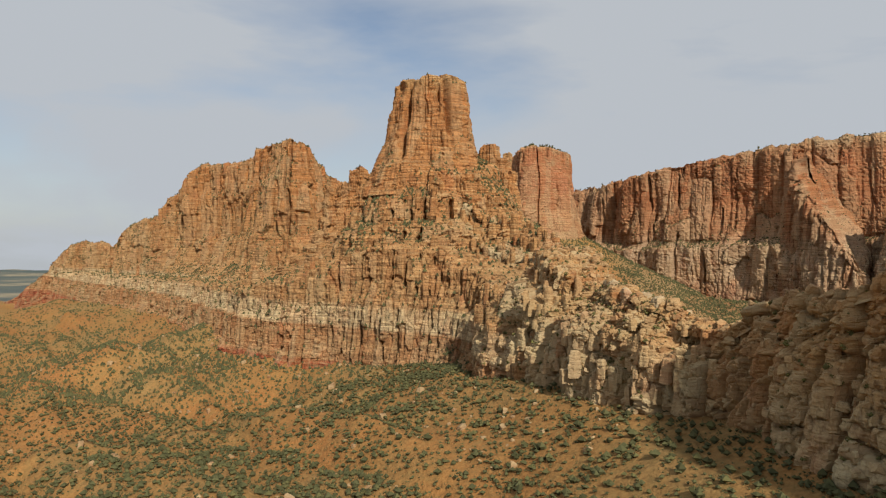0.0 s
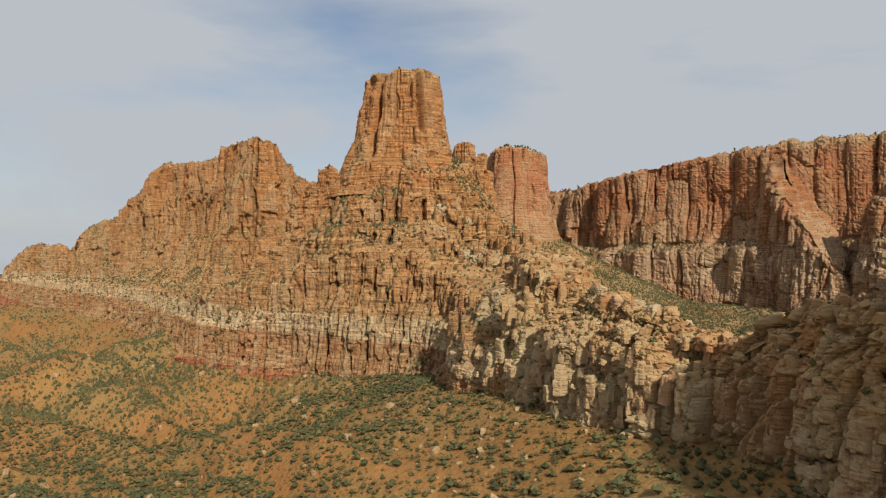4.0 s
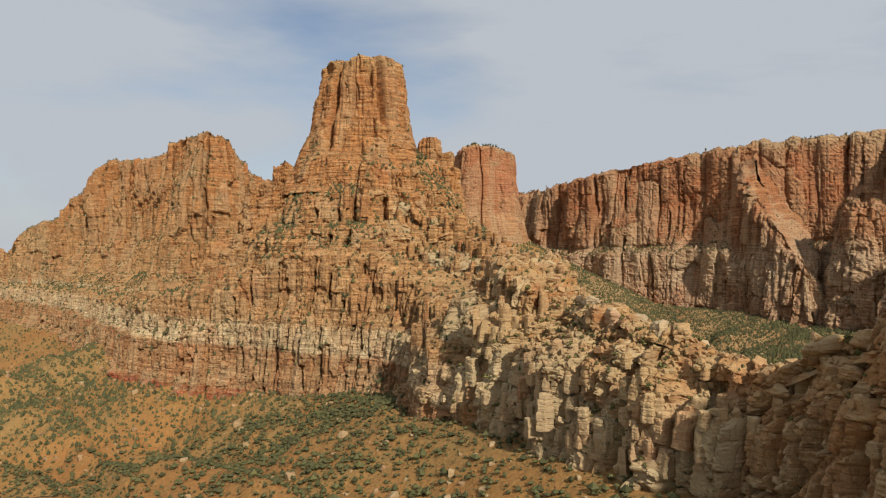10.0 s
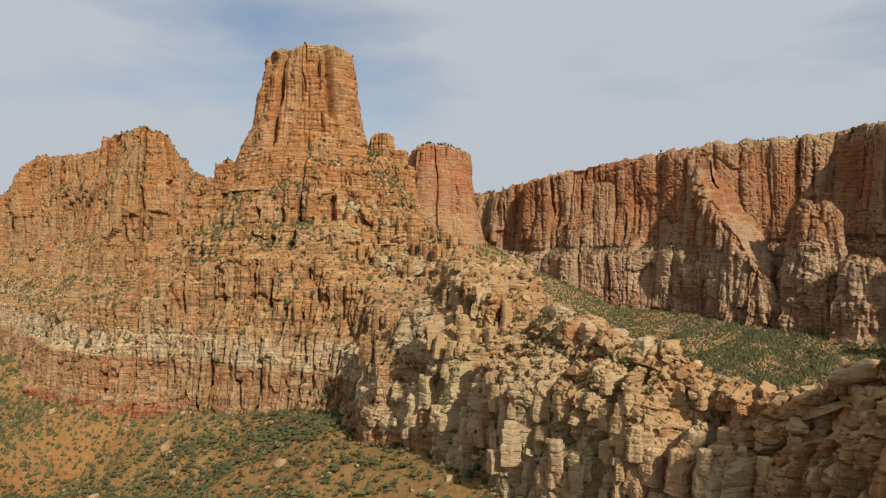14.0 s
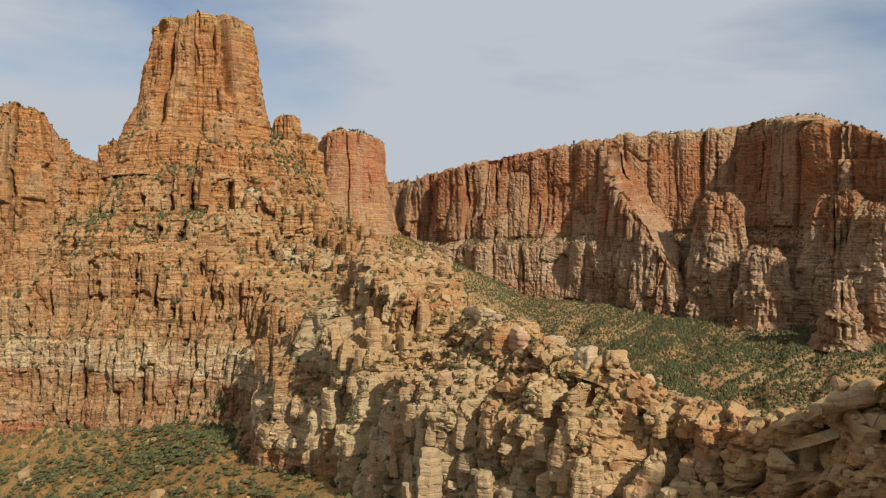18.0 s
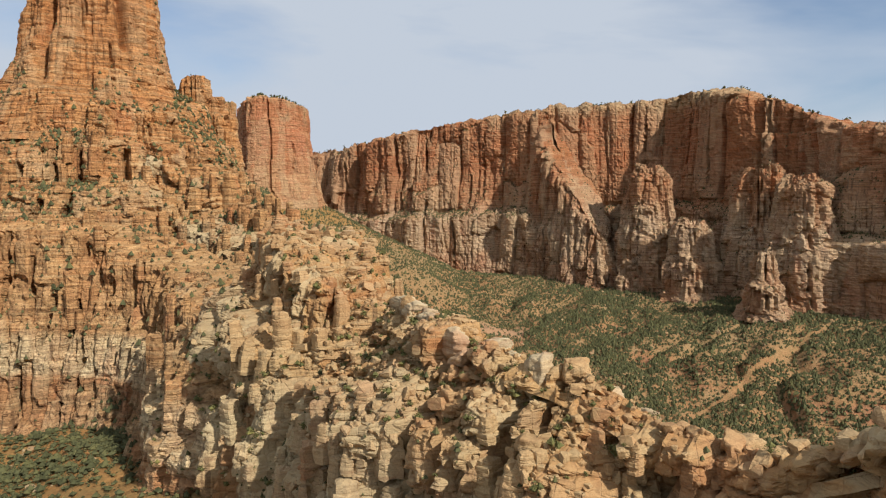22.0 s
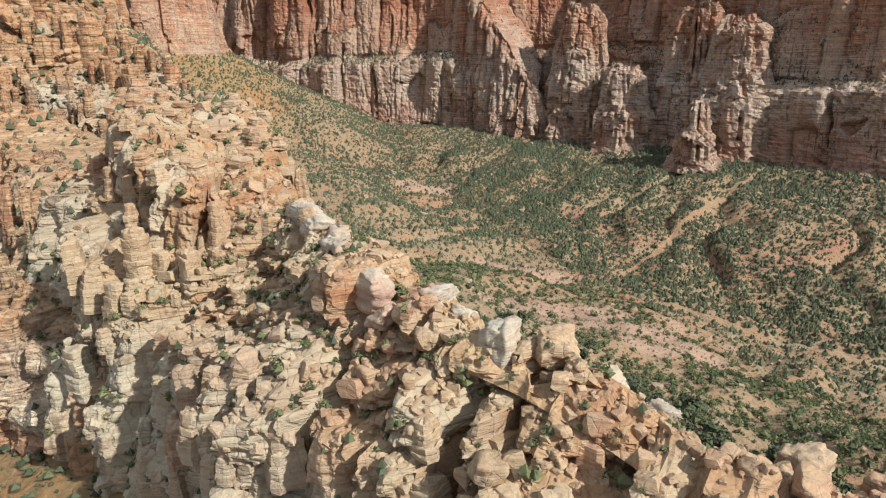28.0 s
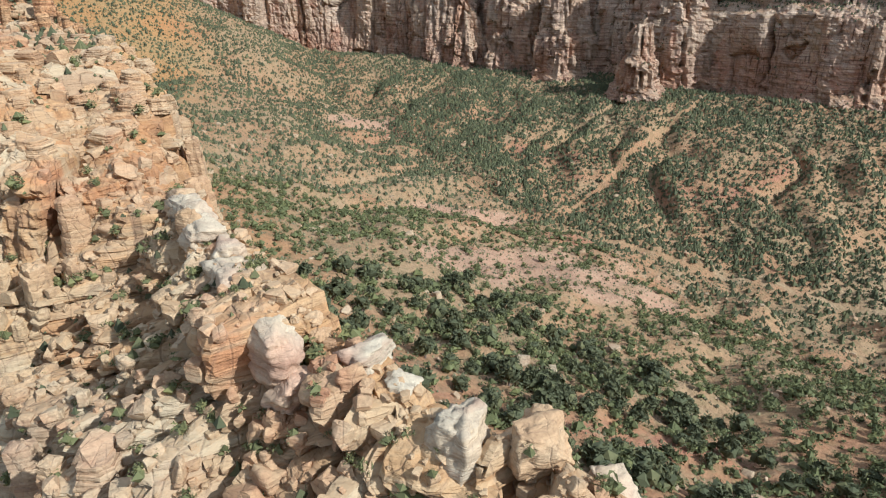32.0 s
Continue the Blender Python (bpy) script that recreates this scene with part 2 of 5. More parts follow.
tower_rock = rock_material("tower_sandstone", [(-130, (0.32, 0.09, 0.06)), (-103, (0.35, 0.09, 0.058)), (-100, (0.44, 0.27, 0.16)), (-84, (0.46, 0.29, 0.17)), (-72, (0.42, 0.24, 0.14)), (-69, (0.68, 0.59, 0.44)), (-54, (0.66, 0.55, 0.39)), (-50, (0.52, 0.34, 0.19)),
                                               (20, (0.53, 0.31, 0.155)), (80, (0.53, 0.27, 0.12)), (150, (0.52, 0.24, 0.10)), (172, (0.56, 0.35, 0.17))], 0.3)
wall_rock = rock_material("wall_sandstone", [(-130, (0.46, 0.30, 0.21)), (-85, (0.53, 0.37, 0.265)), (-60, (0.58, 0.45, 0.33)), (-20, (0.62, 0.51, 0.39)), (5, (0.58, 0.44, 0.32)),
                                             (30, (0.52, 0.30, 0.18)), (100, (0.47, 0.205, 0.105)), (165, (0.48, 0.235, 0.13)), (185, (0.57, 0.44, 0.28))], 0.5, tones=0.8, grit=0.6, tint=(0.74, 0.655, 0.54))
ridge_rock = rock_material("ridge_sandstone", [(-85, (0.46, 0.27, 0.14)), (-68, (0.52, 0.33, 0.18)), (-58, (0.62, 0.51, 0.35)), (-44, (0.61, 0.48, 0.32)), (-35, (0.55, 0.35, 0.18)), (-16, (0.53, 0.31, 0.145)), (40, (0.52, 0.27, 0.12))],
                           0.3, True, 2.0, 0.06, 0.80, 0.2, 0.45, 1.3, 0.35, 0.5, (0.715, 0.685, 0.555))
butte_rock = rock_material("butte_sandstone", [(-90, (0.44, 0.25, 0.16)), (0, (0.52, 0.33, 0.21)), (60, (0.56, 0.33, 0.21)), (110, (0.55, 0.25, 0.155)), (180, (0.54, 0.235, 0.14)), (192, (0.58, 0.42, 0.28))], 0.3)


def ground_material():
    m, nt, b = material("desert_soil", 0.95)
    g = Nodes(nt)
    p = g.pos.outputs["Position"]
    big = g.noise(p, 0.009, 6, 0.6, 0.8)
    col = g.ramp(big, [(0.30, (0.39, 0.262, 0.155)), (0.44, (0.43, 0.262, 0.142)), (0.60, (0.45, 0.235, 0.125)), (0.72, (0.40, 0.17, 0.115))])
    mid = g.noise(p, 0.06, 6, 0.68, 0.3)
    col = g.mix(g.step(mid, 0.50, 0.68), col, (0.42, 0.285, 0.17))
    fine = g.noise(p, 0.55, 6, 0.7)
    col = g.mix(0.8, col, g.ramp(fine, [(0.3, (0.5, 0.48, 0.44)), (0.5, (0.86, 0.86, 0.84)), (0.7, (1.12, 1.1, 1.06))]), "MULTIPLY")
    grass = g.noise(p, 0.22, 5, 0.7)
    col = g.mix(g.math("MULTIPLY", g.step(grass, 0.48, 0.62), 0.45), col, (0.25, 0.19, 0.09))
    # bare pink clay mounds, and the far plain turning dark blue-grey and tan with distance
    tint = nt.nodes.new("ShaderNodeVertexColor")
    tint.layer_name = "soil_kind"
    parts = nt.nodes.new("ShaderNodeSeparateColor")
    nt.links.new(tint.outputs["Color"], parts.inputs[0])
    pale = g.mix(0.75, g.ramp(big, [(0.35, (0.43, 0.27, 0.125)), (0.52, (0.48, 0.25, 0.10)), (0.66, (0.50, 0.225, 0.088))]), g.ramp(fine, [(0.3, (0.5, 0.48, 0.44)), (0.7, (1.1, 1.1, 1.06))]), "MULTIPLY")
    col = g.mix(tint.outputs["Alpha"], g.mix(g.math("MULTIPLY", g.step(grass, 0.46, 0.62), 0.45), pale, (0.27, 0.20, 0.09)), col)
    col = g.mix(g.math("MULTIPLY", parts.outputs[0], 0.65), col, g.ramp(fine, [(0.3, (0.42, 0.215, 0.14)), (0.7, (0.58, 0.37, 0.255))]))
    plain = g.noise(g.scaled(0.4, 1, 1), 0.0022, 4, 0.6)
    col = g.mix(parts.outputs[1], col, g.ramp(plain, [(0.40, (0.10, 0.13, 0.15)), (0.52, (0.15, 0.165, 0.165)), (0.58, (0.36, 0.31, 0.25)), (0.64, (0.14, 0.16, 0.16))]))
    col = g.mix(parts.outputs[2], col, g.ramp(fine, [(0.3, (0.36, 0.23, 0.125)), (0.7, (0.46, 0.32, 0.19))]))
    col = g.mix(1.0, col, (0.76, 0.742, 0.605), "MULTIPLY")
    nt.links.new(col, b.inputs["Base Color"])
    nt.links.new(g.bump(fine, 1.0, 0.8, g.bump(mid, 4.0, 0.5)), b.inputs["Normal"])
    return m


soil_mat = ground_material()


# ---------------------------------------------------------------- meshes
def grid_mesh(name, co, closed, mat, flat=True):
    """A mesh from an array of points (rows, columns, 3); closed joins the last row to the first."""
    n, k = co.shape[:2]
    i = np.arange(n if closed else n - 1)[:, None]
    j = np.arange(k - 1)[None]
    a, b2 = i * k + j, ((i + 1) % n) * k + j
    faces = np.stack([a, a + 1, b2 + 1, b2], -1).reshape(-1, 4)
    return raw_mesh(name, co.reshape(-1, 3), faces, mat, flat)


def raw_mesh(name, verts, faces, mat, flat=True):
    me = bpy.data.meshes.new(name)
    nf, w = faces.shape
    me.vertices.add(len(verts))
    me.vertices.foreach_set("co", np.ascontiguousarray(verts, np.float32).ravel())
    me.loops.add(nf * w)
    me.loops.foreach_set("vertex_index", np.ascontiguousarray(faces, np.int32).ravel())
    me.polygons.add(nf)
    me.polygons.foreach_set("loop_start", np.arange(0, nf * w, w, dtype=np.int32))
    me.polygons.foreach_set("loop_total", np.full(nf, w, np.int32))
    me.update(calc_edges=True)
    me.polygons.foreach_set("use_smooth", np.full(nf, not flat))
    me.materials.append(mat)
    return me


def resample(rows, step, closed, soften=1):
    """Rows of numbers of which the first two are a plan's x and y, rounded at the corners and cut into even steps."""
    a = np.array(rows, float)
    for _ in range(soften):
        b = np.roll(a, -1, 0)
        if closed:
            a = np.stack([a * 0.75 + b * 0.25, a * 0.25 + b * 0.75], 1).reshape(-1, a.shape[1])
        else:
            q = np.stack([a[:-1] * 0.75 + a[1:] * 0.25, a[:-1] * 0.25 + a[1:] * 0.75], 1).reshape(-1, a.shape[1])
            a = np.concatenate([a[:1], q, a[-1:]])
    if closed:
        a = np.concatenate([a, a[:1]])
    d = np.r_[0, np.cumsum(np.hypot(*np.diff(a[:, :2], axis=0).T))]
    s = np.linspace(0, d[-1], max(int(d[-1] / step), 4) + 1)
    out = np.stack([np.interp(s, d, a[:, c]) for c in range(a.shape[1])], 1)
    return (out[:-1], s[:-1]) if closed else (out, s)


def massif(name, rows, profile, closed, du, dv, amp, mat, seed, tiers, label, category, wide=(26, 9, 3.5), tall=(60, 28, 9), tilt=0.0, rim=0.0,
           terrace=(24, 0.8), talus=0.42, fine=1.0, bulge=0.25, bed=3.2, cleft=0.6, facet=0.5, strata=1.0, marks=(), blocks=(), lean=(0.0, 0.0), slots=None):
    """A cliff along a plan line. rows: x, y, top, foot, spread. profile: (offset, share of the height), from behind the rim down to the foot;
    outward is to the right of the line's direction. Columns, joints, beds and terraces shape the steep parts.
    tiers: (name, lowest share of the height) from the top down, each a part of its own."""
    line, s = resample(rows, du, closed, 2)
    tan = (np.roll(line, -1, 0) - np.roll(line, 1, 0))[:, :2] if closed else np.gradient(line[:, :2], axis=0)
    k = max(int(14 / du), 1)
    for _ in range(2):
        pad = np.concatenate([tan[-k:], tan, tan[:k]]) if closed else np.concatenate([np.repeat(tan[:1], k, 0), tan, np.repeat(tan[-1:], k, 0)])
        ker = np.ones(2 * k + 1) / (2 * k + 1)
        tan = np.stack([np.convolve(pad[:, c], ker, "valid") for c in (0, 1)], 1)
    tan /= np.linalg.norm(tan, axis=1)[:, None]
    out = np.stack([tan[:, 1], -tan[:, 0]], 1)
    po = np.array(profile, float)
    hgt = np.mean(line[:, 2] - line[:, 3])
    length = np.r_[0, np.cumsum(np.hypot(np.diff(po[:, 0]) * np.mean(line[:, 4]), np.diff(po[:, 1]) * hgt))]
    # finer steps on the cliffs than on the flats behind the rim
    flat_end = length[np.argmax(po[:, 0] > -13)] if po[0, 0] < -20 else 0.0
    v = np.r_[np.linspace(0, flat_end, int(flat_end / (dv * 5)) + 1)[:-1], np.linspace(flat_end, length[-1], int((length[-1] - flat_end) / dv) + 1)] if flat_end else np.linspace(0, length[-1], int(length[-1] / dv) + 1)
    frac = np.interp(v, length, po[:, 1])[None]
    z = line[:, 3:4] + (line[:, 2:3] - line[:, 3:4]) * frac
    steep = np.abs(np.gradient(frac[0] * hgt, v))
    steep = smooth(0.35, 0.85, np.convolve(np.pad(steep, 3, mode="edge"), np.ones(7) / 7, "valid"))[None]
    sg = np.broadcast_to(s[:, None], z.shape)
    vg = np.broadcast_to(v[None], z.shape)
    wob = 1.6 * fbm(sg / 30, z / 25, seed=seed + 70, octaves=3)
    bed_z = z + tilt * sg + wob
    c1, j1, r1, _, u1 = columns(sg + wob, bed_z, wide[0], tall[0], seed + 11)
    c2, j2, r2, _, u2 = columns(sg + wob, bed_z, wide[1], tall[1], seed + 21)
    c3, j3, r3, f3, u3 = columns(sg + wob, bed_z, wide[2], tall[2], seed + 31)
    # risers and treads, each column with its own
    period, strength = terrace
    q = vg / period + 0.9 * r1 + 0.5 * r2
    q2 = vg / (period * 0.31) + 1.7 * r2 + 0.8 * r3
    stepped = lambda w: np.floor(w) + smooth(0.72, 1.0, w - np.floor(w))
    vt = vg + strength * ((stepped(q) - q + 0.36) * period + 0.6 * (stepped(q2) - q2 + 0.36) * period * 0.31) * smooth(0.5, 8, vg) * smooth(0, 8, v[-1] - vg)
    off = np.interp(vt, length, po[:, 0]) * line[:, 4:5]
    d = amp * 1.3 * fbm(sg / 75, z / 160, seed=seed, octaves=3)
    d = d + amp * (0.8 * (c1 - 0.5) + 0.5 * fine * (c2 - 0.5) + 0.26 * fine * (c3 - 0.5))
    arch = lambda j, w: np.sqrt(np.clip(j / (0.24 * w), 0, 1) * (2 - np.clip(j / (0.24 * w), 0, 1))) - 0.75
    d = d + bulge * (0.15 * wide[0] * arch(j1, wide[0]) + 0.24 * wide[1] * arch(j2, wide[1]) * smooth(0.25, 0.6, r1 * 0.5 + vnoise(sg / 40, z / 40, seed=seed + 47)) + 0.20 * wide[2] * arch(j3, wide[2]))
    # beds that stand proud or lie back, with notches between them
    bq = bed_z / bed + 0.8 * vnoise(sg / 45, z / 90, seed=seed + 61)
    bi = np.floor(bq)
    bf = bq - bi
    proud = hash3(bi, np.floor(sg / (wide[1] * 2.5) + 0.3 * hash3(bi, bi * 0, bi * 0, seed + 63)), bi * 0, seed + 62)
    d = d + strata * 0.34 * bed * (proud - 0.5) - strata * 0.16 * bed * np.exp(-(np.minimum(bf, 1 - bf) / 0.10) ** 2) * (proud > 0.35)
    # each joint-bound face turns its own way
    d = d + facet * (0.7 * u1 * (r1 - 0.5) + 1.3 * u2 * (r2 - 0.5) + 1.5 * u3 * (r3 - 0.5))
    # deep upright slots where joints have opened
    if slots:
        gap_w, half_w, deep, run, share = slots
        _, js, _, _, _ = columns(sg + 1.5 * wob, z * 0, gap_w, 1e6, seed + 131)
        cell = np.floor((sg + 1.5 * wob) / gap_w + 0.5)
        opened = smooth(1 - share, 1.06 - share, vnoise(cell * 7.7, z / run + cell * 3.1, seed=seed + 141) + 0.12 * fbm(sg / 3, z / 5, seed=seed + 143, octaves=2))
        d = d - deep * opened * np.exp(-(js / half_w) ** 4)
    # named clefts (positive depth) and pillars (negative): x, y, half width, depth, low, high, lean
    for mx, my, half, depth, low, high, slant in marks:
        at = s[np.argmin((line[:, 0] - mx) ** 2 + (line[:, 1] - my) ** 2)]
        off_s = np.abs(sg - at - slant * (z - low) + 0.25 * half * fbm(z / 14, sg * 0, seed=seed + int(abs(mx)), octaves=2))
        shape = np.exp(-(off_s / half) ** 2) if depth > 0 else smooth(half * 1.25, half * 0.8, off_s) * (1 - 0.35 * np.minimum(off_s / half, 1) ** 2)
        d = d - depth * shape * smooth(low - 4, low + 4, z) * smooth(high + 3, high - 3, z)
    d = d - amp * 1.7 * (r1 > cleft) * np.exp(-(j1 / (0.05 * wide[0])) ** 2) * smooth(0.2, 0.6, vnoise(sg / 9, z / 55, seed=seed + 50))
    d = d - amp * 1.5 * fine * (r2 > cleft + 0.1) * np.exp(-(j2 / (0.09 * wide[1])) ** 2) * smooth(0.25, 0.6, vnoise(sg / 7, z / 30, seed=seed + 51))
    d = d - amp * 0.30 * fine * np.exp(-(j3 / (0.14 * wide[2])) ** 2) - amp * 0.10 * fine * np.exp(-(np.minimum(f3, 1 - f3) * tall[2] / 0.8) ** 2)
    d = d + amp * 0.3 * fine * (vnoise(bed_z / 6.5, sg / 50, seed=seed + 60) - 0.5)
    d = d + 0.12 * amp * fbm(sg / 3.1, z / 2.6, seed=seed + 80, octaves=2)
    d = d * smooth(0, 5, vg)
    pts = np.empty((*z.shape, 3))
    pts[..., :2] = line[:, None, :2] + out[:, None] * off[..., None]
    pts[..., 2] = z
    broken, lifted, kind = 0, 0, [c2, c3]
    for n, (size, rise, crack) in enumerate(blocks):
        value, gap, face = jointed(pts, size, seed + 200 + 20 * n, lean)
        if n < 2:
            kind[n] = value
        part_ = rise * (value - 0.5 + 0.9 * face) - crack * np.exp(-(gap / 0.09) ** 2) + 0.4 * rise * np.sqrt(np.clip(gap / 0.4, 0, 1))
        broken = broken + part_
        lifted = lifted + part_ * (0.15 if size[0] > 6 else 0.8)
    broken = broken * smooth(0, 5, vg)
    lifted = lifted * smooth(0, 5, vg)
    d = d + broken
    pts[..., :2] += out[:, None] * (d * (0.3 + 0.7 * steep))[..., None]
    bump = fbm(pts[..., 0] / 14, pts[..., 1] / 14, seed=seed + 90, octaves=4)
    blocks = hash3(np.floor(pts[..., 0] / 5 + bump), np.floor(pts[..., 1] / 5 - bump), z * 0, seed + 95) - 0.5
    pts[..., 2] = z + (1 - steep) * (lifted + amp * talus * bump + amp * 0.2 * blocks) + rim * (c1 - 0.5) * smooth(0.80, 0.97, frac) + rim * 0.6 * (c2 - 0.5) * smooth(0.86, 0.98, frac)
    thing = tagged(new(name), label, category)
    thing.location = (line[:, 0].mean(), line[:, 1].mean(), line[:, 3].min())
    first = 0
    for tier, low in tiers:
        below = np.nonzero(frac[0] < low)[0]
        last = below[0] if len(below) else len(v) - 1
        if last - first >= 2:
            piece = new(tier, grid_mesh(tier, pts[:, first:last + 1] - np.array(thing.location), closed, mat))
            tone = np.ones((*z[:, first:last + 1].shape, 4), np.float32)
            tone[..., 0], tone[..., 1], tone[..., 2] = c1[:, first:last + 1], kind[0][:, first:last + 1], kind[1][:, first:last + 1]
            piece.data.color_attributes.new("block_tone", "FLOAT_COLOR", "POINT").data.foreach_set("color", tone.ravel())
            piece.parent = thing
        first = last
    GROWN.append(pts)
    if profile[0][0] <= -40:
        behind = np.interp(v, length, po[:, 0])
        RIM.append(pts[:, (behind > -75) & (behind < -5)])
    return thing, pts


GROWN, RIM = [], []
# ---------------------------------------------------------------- ground
WASH = [(760, 120, -215), (640, 280, -205), (507, 382, -191), (464, 463, -185), (399, 585, -166), (397, 676, -153), (430, 916, -141), (400, 1050, -120), (360, 1300, -80), (330, 1600, 0)]
SPINE = [(200, -250, -60), (172, 20, -50), (166, 110, -50), (136, 165, -55), (118, 240, -60), (102, 300, -62), (100, 360, -60), (125, 450, -70), (135, 540, -75), (150, 680, -80), (210, 860, -90), (290, 1050, -90), (330, 1250, -60), (300, 1650, 0)]
FOOT = [(1120, 60, -140), (870, 360, -122), (775, 510, -114), (738, 584, -112), (712, 690, -108), (706, 780, -104), (704, 890, -100), (610, 1000, -94), (560, 1080, -96), (470, 1160, -90), (400, 1260, -60), (340, 1650, 10)]
BASE = [(130, -300, -120), (95, -60, -100), (75, 120, -80), (74, 200, -84), (66, 280, -86), (50, 318, -84), (10, 374, -84), (4, 440, -84), (-20, 500, -92), (-60, 530, -98), (-110, 585, -102), (-170, 600, -104), (-250, 720, -100), (-330, 850, -95), (-450, 985, -94), (-560, 1075, -98), (-720, 1220, -104), (-900, 1500, -125)]


SPUR = [(-255, 735, 0), (-330, 620, 0), (-370, 510, 0), (-420, 380, 0)]


def to_line(x, y, rows):
    """Distance to a line on the plan, the third number at the nearest place, and the side (positive to its right)."""
    best = np.full(x.shape, 1e12)
    val, side = np.zeros(x.shape), np.zeros(x.shape)
    for (ax, ay, az), (bx, by, bz) in zip(rows[:-1], rows[1:]):
        dx, dy = bx - ax, by - ay
        t = np.clip(((x - ax) * dx + (y - ay) * dy) / (dx * dx + dy * dy), 0, 1)
        d = (x - ax - t * dx) ** 2 + (y - ay - t * dy) ** 2
        near = d < best
        best = np.where(near, d, best)
        val = np.where(near, az + t * (bz - az), val)
        side = np.where(near, dy * (x - ax) - dx * (y - ay), side)
    return np.sqrt(best), val, side


def spurs_at(x, y, along):
    return np.abs(fbm((y * 0.83 - x * 0.55) / 40 + 0.45 * along, (x * 0.83 + y * 0.55) / 200, seed=311, octaves=2))


def terrain(x, y):
    dw, zw, sw = to_line(x, y, WASH)
    ds, zs, ss = to_line(x, y, SPINE)
    df, zf, sf = to_line(x, y, FOOT)
    db, zb, sb = to_line(x, y, BASE)
    # valley: from the ridge's back to the wash, and from the wash up to the wall's foot
    w = ds / (ds + dw + 1e-6)
    west = zs + (zw - zs) * (1 - (1 - w) ** 1.3)
    w = df / (df + dw + 1e-6)
    east = zf + (zw - zf) * w ** 0.75
    valley = np.where(sw > 0, east, west)
    valley = np.where((sf > 0), zf - 4, valley)
    along = fbm(x / 90, y / 90, seed=301, octaves=4)
    spurs = spurs_at(x, y, along)
    amount = smooth(0, 90, dw) * smooth(15, 130, df)
    valley = valley + np.where(sw > 0, (19 * (spurs - 0.40) + 16 * (spurs_at(x * 0.45, y * 0.45, along) - 0.4)) * amount, 7 * along * smooth(0, 60, dw) * smooth(10, 80, ds) + 9 * (spurs - 0.4) * smooth(0, 60, dw) * smooth(30, 110, ds))
    valley = valley - 2.0 * np.exp(-(dw / 9) ** 2) + 2.4 * fbm(x / 26, y / 26, seed=351, octaves=3)
    # the hillside below the tower
    out = np.where(sb < 0, db, 0)
    hill = zb - 27 * (1 - np.exp(-out / 60)) - 0.035 * np.minimum(out, 700)
    hill = hill + 14 * np.exp(-(to_line(x, y, SPUR)[0] / 42) ** 2)
    gul = np.abs(fbm((x * 0.80 + y * 0.60) / 80 + 0.15 * along, (y * 0.8 - x * 0.6) / 380, seed=331, octaves=3))
    hill = hill + 17 * (gul - 0.42) * smooth(8, 80, out) + 5 * along * smooth(0, 50, out)
    rill = np.abs(fbm((x * 0.80 + y * 0.60) / 27 + 0.2 * along, (y * 0.8 - x * 0.6) / 150, seed=337, octaves=2))
    hill = hill + 9 * (rill - 0.4) * smooth(15, 60, out)
    hill = np.where(sb < 0, hill, zb - 2)
    z = np.where(ss > 0, valley, hill + (zs - hill) * np.exp(-(ds / 70) ** 2))
    z = np.maximum(z, 20 - 0.5 * np.maximum(np.hypot(x - 195, y - 1285) - 70, 0) + 6 * along)
    far = smooth(1500, 2600, np.hypot(x, y - 500))
    z = z * (1 - far) + far * (-190 + 6 * along)
    return z + 0.8 * fbm(x / 11, y / 11, seed=341, octaves=3) * (1 - far)


def spaced(parts):
    return np.concatenate([np.arange(a, b, st) for a, b, st in parts])


gx = spaced([(-4700, -1500, 160), (-1500, -500, 12), (-500, 120, 4.0), (120, 520, 4.0), (520, 900, 5.0), (900, 1500, 20), (1500, 4800, 160)])
gy = spaced([(-4200, -400, 160), (-400, 180, 12), (180, 620, 4.0), (620, 1100, 5.0), (1100, 1700, 12), (1700, 4800, 130)])
GX, GY = np.meshgrid(gx, gy, indexing="ij")
ground_pts = np.stack([GX, GY, terrain(GX, GY)], -1)
def PINK(x, y):
    w = 34 * (vnoise(x / 22, y / 22, seed=421) - 0.5)
    a = np.hypot((x - 284) / 84, (y - 480) / 32) + w / 40
    b = np.minimum(np.hypot((x - 322) / 44, (y - 436) / 13), np.hypot((x - 334) / 40, (y - 600) / 15)) + w / 40
    c = np.hypot((x - 403) / 40, (y - 878) / 24) + w / 40
    return np.clip(np.maximum(1.25 - a, np.maximum(1.25 - b, 1.25 - c)) * 2.5, 0, 1)


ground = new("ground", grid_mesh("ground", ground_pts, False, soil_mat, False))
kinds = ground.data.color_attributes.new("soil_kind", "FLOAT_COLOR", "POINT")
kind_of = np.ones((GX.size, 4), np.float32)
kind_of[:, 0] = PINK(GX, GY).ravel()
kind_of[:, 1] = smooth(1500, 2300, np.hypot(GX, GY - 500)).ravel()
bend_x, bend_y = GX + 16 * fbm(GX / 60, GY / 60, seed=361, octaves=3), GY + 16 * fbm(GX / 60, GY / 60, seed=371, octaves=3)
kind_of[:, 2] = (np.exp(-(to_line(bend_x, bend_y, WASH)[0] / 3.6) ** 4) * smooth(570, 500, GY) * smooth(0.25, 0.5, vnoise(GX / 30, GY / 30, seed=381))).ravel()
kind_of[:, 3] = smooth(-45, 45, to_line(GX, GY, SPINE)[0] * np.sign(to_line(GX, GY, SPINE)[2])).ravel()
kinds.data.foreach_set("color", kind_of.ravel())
tagged(ground, "orange and red desert soil slopes and valley floor", "ground", kind="structure")

